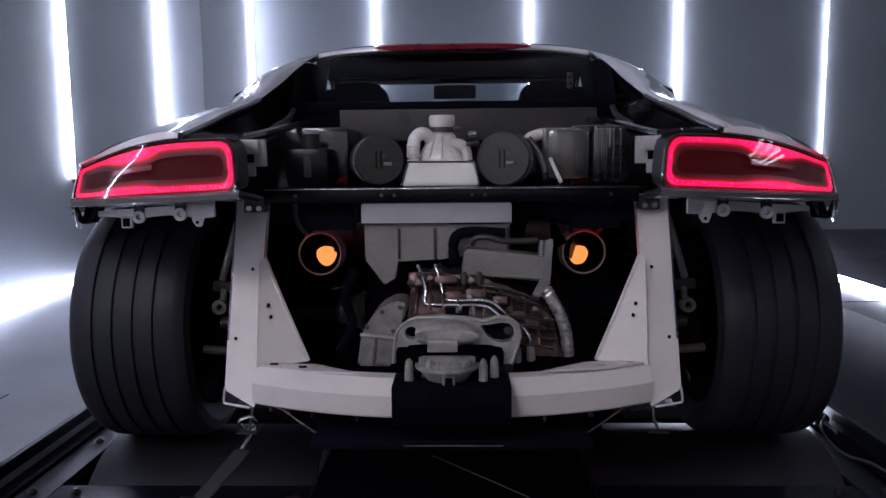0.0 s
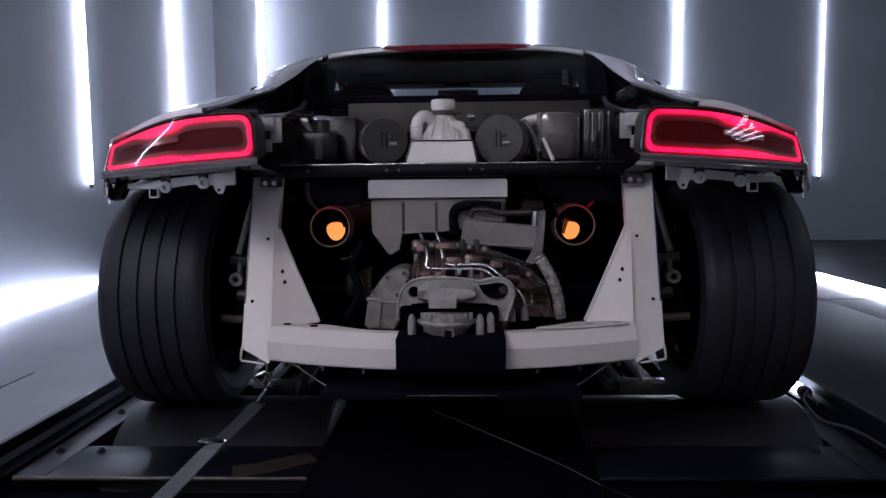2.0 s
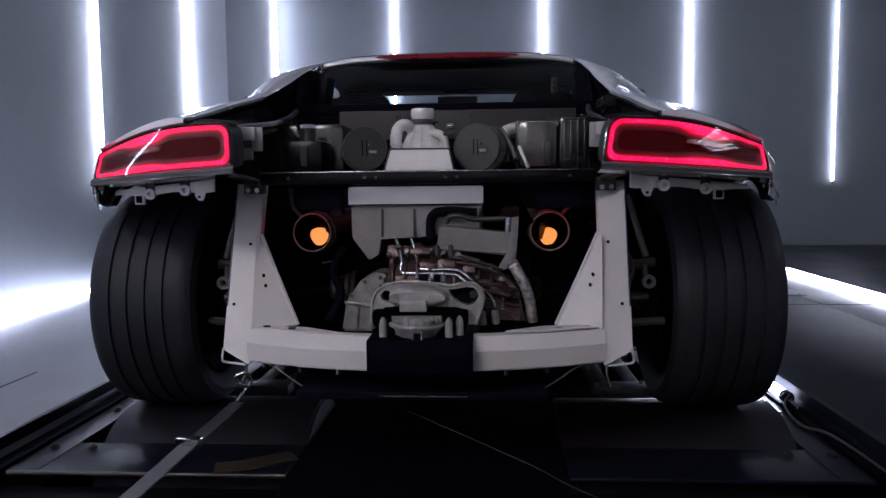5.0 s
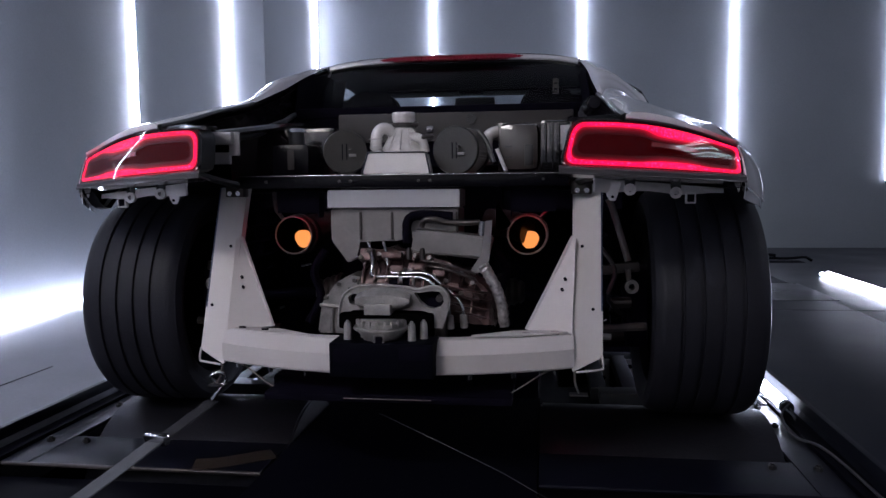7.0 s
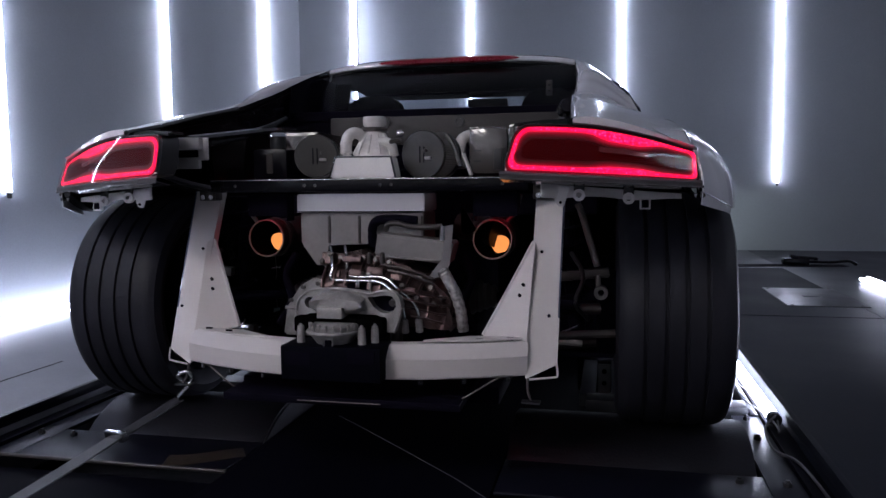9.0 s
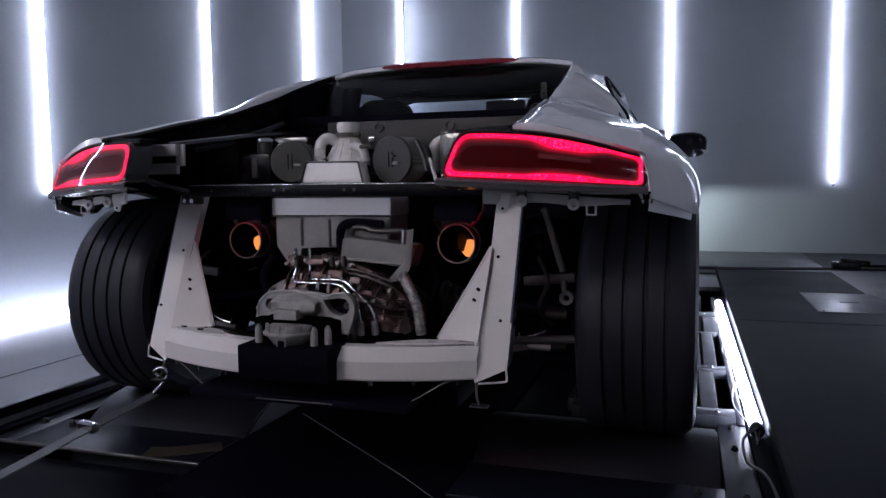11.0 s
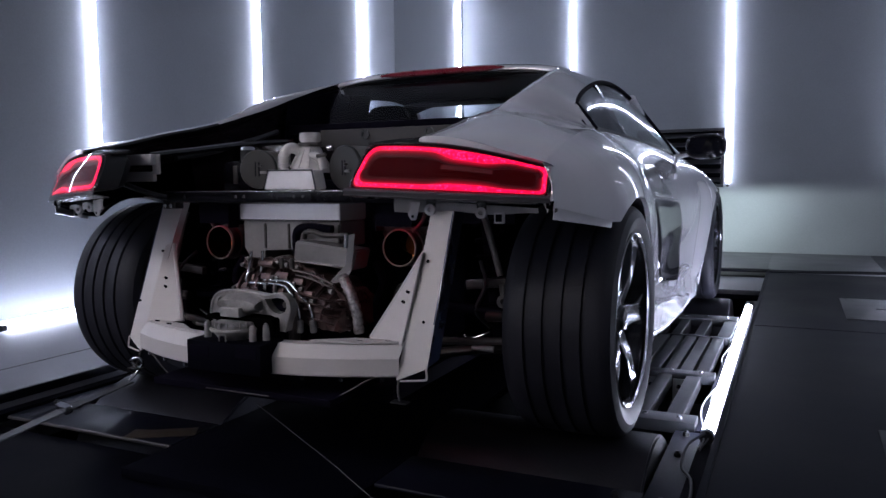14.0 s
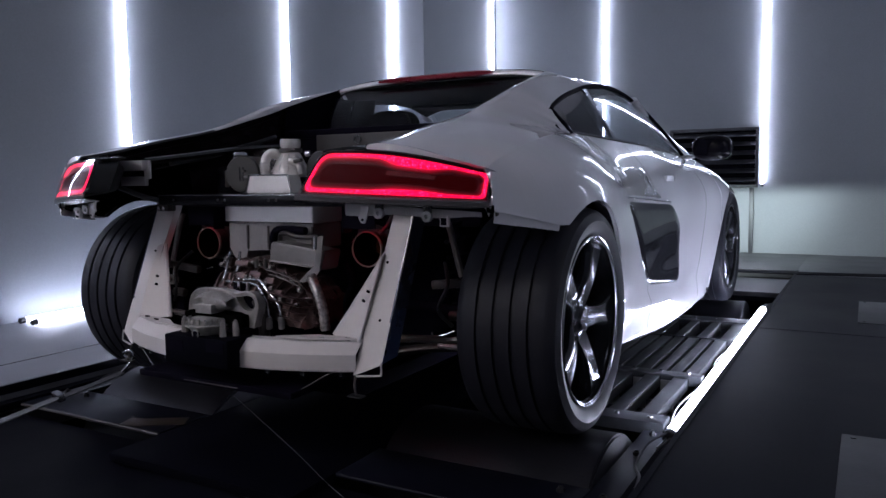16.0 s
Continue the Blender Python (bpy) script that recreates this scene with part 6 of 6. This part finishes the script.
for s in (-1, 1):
    sf = part("drive_shaft", rod((s * 0.20, -0.02, 0.425), (s * 0.64, 0.0, 0.395), 0.016, n=16), LINERSHADE, car, "dark drive shaft")
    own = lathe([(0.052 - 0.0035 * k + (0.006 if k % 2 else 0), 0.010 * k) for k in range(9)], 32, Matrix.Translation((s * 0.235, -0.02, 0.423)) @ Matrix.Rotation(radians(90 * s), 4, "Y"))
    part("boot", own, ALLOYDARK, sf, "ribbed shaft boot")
    part("side_hose", tube([(s * 0.24, -0.18, 0.56), (s * 0.27, -0.19, 0.50), (s * 0.25, -0.20, 0.43), (s * 0.28, -0.22, 0.36)], 0.012, n=10), LINERSHADE, car, "black hose")
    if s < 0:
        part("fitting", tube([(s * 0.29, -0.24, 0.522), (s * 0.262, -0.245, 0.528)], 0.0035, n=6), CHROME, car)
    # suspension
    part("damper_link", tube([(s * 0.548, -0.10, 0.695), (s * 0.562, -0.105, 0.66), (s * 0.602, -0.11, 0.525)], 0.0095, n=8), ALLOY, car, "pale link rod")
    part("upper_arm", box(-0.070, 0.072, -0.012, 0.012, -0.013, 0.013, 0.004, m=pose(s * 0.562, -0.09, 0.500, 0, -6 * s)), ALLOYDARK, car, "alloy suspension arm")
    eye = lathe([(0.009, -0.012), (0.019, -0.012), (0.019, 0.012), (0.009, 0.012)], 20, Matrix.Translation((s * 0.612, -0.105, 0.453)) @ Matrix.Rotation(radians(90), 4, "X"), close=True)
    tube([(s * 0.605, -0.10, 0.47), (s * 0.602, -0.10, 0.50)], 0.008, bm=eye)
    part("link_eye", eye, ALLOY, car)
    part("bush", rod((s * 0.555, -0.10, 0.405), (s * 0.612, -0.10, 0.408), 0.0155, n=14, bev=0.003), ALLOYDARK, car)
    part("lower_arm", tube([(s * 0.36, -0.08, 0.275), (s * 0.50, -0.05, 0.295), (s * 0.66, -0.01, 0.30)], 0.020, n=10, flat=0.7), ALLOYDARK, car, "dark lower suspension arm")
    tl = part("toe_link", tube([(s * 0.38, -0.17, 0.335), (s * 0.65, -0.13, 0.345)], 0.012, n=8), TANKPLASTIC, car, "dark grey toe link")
    # Bright pieces imitate glints, placed to fit the camera's view.
    part("joint_sleeve", tube([(s * 0.497, -0.066, 0.306), (s * 0.530, -0.062, 0.303), (s * 0.560, -0.058, 0.300)], 0.0125, n=10, flat=0.7), SHEET, tl, "pale sleeve standing in for a glint")
    part("bent_rod", tube([(s * 0.470, -0.06, 0.340), (s * 0.476, -0.062, 0.328), (s * 0.492, -0.064, 0.330), (s * 0.520, -0.062, 0.338), (s * 0.549, -0.058, 0.351)], 0.0042, n=8), CHROME, tl, "chrome rod placed for a bright glint")
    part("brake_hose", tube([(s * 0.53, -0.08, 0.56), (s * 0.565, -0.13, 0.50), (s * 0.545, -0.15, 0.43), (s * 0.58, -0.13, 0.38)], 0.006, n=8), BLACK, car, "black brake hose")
    # Hub carrier is coloured near-black for the shade it sits in.
    part("hub_carrier", box(min(s * 0.60, s * 0.665), max(s * 0.60, s * 0.665), -0.07, 0.07, 0.27, 0.50, 0.02), LINERSHADE, car, "hub carrier darkened for the shade")
    # Damper and spring take the same near-black, shade included.
    part("damper", rod((s * 0.545, 0.05, 0.30), (s * 0.50, 0.05, 0.70), 0.024, n=16), LINERSHADE, car, "dark damper")
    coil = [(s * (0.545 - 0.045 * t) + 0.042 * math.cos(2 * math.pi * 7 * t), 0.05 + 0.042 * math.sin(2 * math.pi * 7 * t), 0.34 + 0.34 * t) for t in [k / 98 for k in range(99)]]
    part("spring", tube(coil, 0.006, n=6, smooth=False), LINERSHADE, car, "black coil spring")

# ---- cabin ----
for s in (-1, 1):
    for a, b in ((-0.40, 0.985), (0.99, 2.30)):
        bm = side_panel(a, b, s)
        for v in bm.verts:
            v.co.x -= s * 0.014
            v.co.z -= 0.004
        part("inner_lining", bm, LINERSHADE, car, "black inner lining")
    I2, O2 = spline(CP_IN, 4), spline(CP_OUT, 4)
    part("pillar_lining", sheet([[(s * (a.lerp(c, k / 4).x), a.lerp(c, k / 4).y, a.lerp(c, k / 4).z - 0.022) for k in range(5)] for a, c in zip(I2, O2)]), LINERSHADE, car, "black pillar lining")
    part("side_trim", sheet([[(s * 0.535, y, 0.86), (s * 0.535, y, 0.98), (s * 0.515, y, min(1.185, 1.015 + 0.30 * (y - 0.1)))] for y in (0.44, 0.6, 0.75, 0.90)], 0.004), LINERSHADE, car, "black trim beside the rear window")
    seat = part("seat", prism([(-0.20, 0.35), (-0.235, 0.55), (-0.215, 0.82), (-0.15, 0.95), (-0.125, 1.03), (-0.122, 1.08), (-0.100, 1.122), (-0.058, 1.140), (0.058, 1.140), (0.100, 1.122), (0.122, 1.08), (0.125, 1.03), (0.15, 0.95), (0.215, 0.82), (0.235, 0.55), (0.20, 0.35)], 0.10, Matrix.Translation((s * 0.385, 1.02, 0.0)), 0.01), LEATHER, car, "black leather sports seat")
    part("cushion", box(s * 0.355 - 0.22, s * 0.355 + 0.22, 1.05, 1.58, 0.33, 0.47, 0.04), LEATHER, seat)
# Added blocks hide slivers of light between seats and pillars.
for s in (-1, 1):
    part("gap_blind", box(min(s * 0.480, s * 0.60), max(s * 0.480, s * 0.60), 1.125, 1.155, 0.90, 1.125, 0.012), LINERSHADE, car, "black block added to close a bright gap")
part("dashboard", box(-0.70, 0.70, 1.92, 2.34, 0.72, 0.885, 0.04), LEATHER, car, "black dashboard")
part("cabin_floor", box(-0.72, 0.72, 0.52, 2.34, 0.20, 0.23), LINERSHADE, car)
part("window_sill", box(-0.53, 0.53, 0.46, 0.60, 0.985, 1.022, 0.006), LINERSHADE, car, "black sill under the rear window")
part("parcel_shelf", box(-0.60, 0.60, 0.56, 0.92, 0.80, 0.93, 0.02), LEATHER, car, "black shelf behind the seats")
rv = part("inside_mirror", box(-0.108, 0.108, -0.015, 0.015, -0.036, 0.036, 0.014, m=pose(0.0, 1.81, 1.165, 8)), BLACK, car, "black inside mirror")
part("mirror_stem", rod((0, 1.81, 1.17), (0, 1.86, 1.20), 0.008, n=10), BLACK, rv)
for s in (-1, 1):
    part("sun_visor", box(min(s * 0.06, s * 0.55), max(s * 0.06, s * 0.55), 1.50, 1.70, 1.193, 1.206, 0.005), LINERSHADE, car, "black sun visor")
    part("door_pillar_trim", sheet([[(s * 0.60, 0.93, 0.94), (s * 0.555, 0.93, 1.08), (s * 0.52, 0.93, 1.185)], [(s * 0.585, 1.04, 0.94), (s * 0.545, 1.04, 1.08), (s * 0.52, 1.04, 1.20)], [(s * 0.58, 1.09, 0.94), (s * 0.54, 1.10, 1.08), (s * 0.515, 1.10, 1.205)]], 0.006), LINERSHADE, car, "black trim on the door pillar")
part("windscreen_header", box(-0.56, 0.56, 1.66, 1.73, 1.198, 1.222, 0.006), LINERSHADE, car, "black header above the windscreen")
part("steering_wheel", tube([(-0.36 + 0.175 * math.cos(t), 1.80 + 0.05 * math.sin(t), 0.80 + 0.165 * math.sin(t)) for t in [2 * math.pi * k / 32 for k in range(33)]], 0.014, n=8, smooth=False), LEATHER, car, "black steering wheel")

# ---- loose things on the deck and floor ----
def strap(name, pts, width, material, label, thick=0.003):
    """A flat woven strap along a line."""
    line = spline(pts, 8)
    rows = []
    for i, p in enumerate(line):
        d = (line[min(i + 1, len(line) - 1)] - line[max(i - 1, 0)]).normalized()
        sd = d.cross(Vector((0, 0, 1))).normalized() * width / 2
        rows.append([p - sd, p, p + sd])
    return solid(name, sheet(rows, thick), material, label, "strap")


st = strap("tie_down_strap", ((-0.508, -0.64, 0.163), (-0.548, -0.815, 0.126), (-0.60, -1.02, 0.084), (-0.66, -1.27, 0.033), (-0.725, -1.545, -0.022), (-0.77, -1.75, -0.032)), 0.040, WEB, "grey woven tie-down strap hooked under the car")
strap("tie_down_tail", ((-0.463, -0.455, 0.200), (-0.48, -0.53, 0.184), (-0.512, -0.66, 0.157)), 0.036, DARKWEB, "dark end of the tie-down strap below the hook")
bm = box(-0.03, 0.03, -0.012, 0.012, -0.010, 0.010, 0.003, m=look((-0.508, -0.65, 0.165), (-0.548, -0.815, 0.13)))
buckle = solid("strap_buckle", bm, CHROME, "bright steel buckle on the tie-down strap", "buckle")
hk = tube([(-0.455, -0.43, 0.236), (-0.472, -0.440, 0.258), (-0.448, -0.435, 0.268), (-0.437, -0.43, 0.248), (-0.452, -0.440, 0.222), (-0.464, -0.458, 0.202)], 0.005, n=8)
solid("strap_hook", hk, CHROME, "bright steel hook holding the strap to the car", "hook")
strap("tape_patch", ((-0.555, -0.385, 0.0035), (-0.49, -0.365, 0.0035), (-0.43, -0.325, 0.0035), (-0.37, -0.285, 0.0035)), 0.075, TAPE, "crumpled brown tape on the deck plate", 0.002)
solid("thin_wire", tube([(-0.045, -0.385, 0.155), (-0.03, -0.387, 0.152), (0.12, -0.42, 0.098), (0.26, -0.45, 0.046), (0.45, -0.49, -0.028), (0.75, -0.60, -0.032)], 0.0009, n=6), CABLE, "thin pale wire hanging down to the black deck", "wire")
# One wide near-black strip stands for the strap and the slot's darkness.
strap("floor_strap", ((0.2, 4.26, FZ + 0.004), (0.95, 4.27, FZ + 0.004), (1.5, 4.31, FZ + 0.004), (2.0, 4.40, FZ + 0.004), (2.5, 4.42, FZ + 0.004)), 0.16, LINERSHADE, "black strip standing for the strap and the dark floor slot", 0.006)
rt = thing("strap_ratchet", "black ratchet of the floor strap, on the floor", "ratchet", (2.12, 4.42, FZ + 0.010))
part("ratchet_frame", box(-0.10, 0.10, -0.04, 0.04, 0.0, 0.05, 0.008), BARBLACK, rt)
part("ratchet_handle", box(-0.05, 0.16, -0.03, 0.03, 0.05, 0.075, 0.008, m=pose(0, 0, 0, 0, 6)), BARBLACK, rt)
part("ratchet_hook", tube([(0.10, 0, 0.02), (0.28, 0, 0.02), (0.40, 0.0, 0.03), (0.46, 0.0, 0.0)], 0.012, n=8), BARBLACK, rt)
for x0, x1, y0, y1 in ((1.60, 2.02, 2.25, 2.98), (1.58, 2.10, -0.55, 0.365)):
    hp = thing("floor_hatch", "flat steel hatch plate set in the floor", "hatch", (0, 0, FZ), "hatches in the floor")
    # The near plate gets the copy with shade in its colour.
    part("plate", box(x0, x1, y0, y1, 0.0, 0.005, 0.002), HATCHSHEET if y0 > 0 else SHADEHATCH, hp)
    for x in (x0 + 0.03, x1 - 0.03):
        for y in (y0 + 0.03, y1 - 0.03):
            part("screw", rod((x, y, 0.004), (x, y, 0.008), 0.008, n=10), BLACK, hp)
    part("pull", box((x0 + x1) / 2 - 0.05, (x0 + x1) / 2 + 0.05, (y0 + y1) / 2 - 0.02, (y0 + y1) / 2 + 0.02, 0.005, 0.009, 0.002), GALV, hp)
for x0, x1, y in ((PX + 0.02, RX, 1.92), (PX + 0.02, RX, -1.1), (LX, -PX - 0.02, -1.3)):
    solid("floor_joint", box(x0, x1, y - 0.004, y + 0.004, FZ - 0.002, FZ + 0.0015), LINERSHADE, "dark joint between floor sheets", "joint", "structure")
solid("floor_joint", box(-1.505, -1.499, NY, 0.38, FZ - 0.002, FZ + 0.0015), LINERSHADE, "dark joint between floor sheets", "joint", "structure")
for k, dx in enumerate((0.0, -0.018)):
    pts = [(1.118 + dx + 0.022 * math.sin(3.1 * t * 6 + k), 0.10 + 2.3 * t, 0.016 + 0.008 * (1 + math.sin(17 * t + 2 * k))) for t in [i / 26 for i in range(27)]]
    solid("lamp_cable", tube(pts, 0.003, n=6, steps=4), CABLEWHITE if k else CABLE, "loose power cable along the floor tube", "cable")
solid("lamp_cable", tube([(1.125, 0.185, 0.05), (1.085, 0.12, 0.03), (1.085, 0.0, 0.008), (1.12, -0.10, 0.015), (1.135, -0.25, 0.015), (1.14, -0.58, 0.015)], 0.004, n=6), CABLE, "dark power cable leading away from the floor tube", "cable")
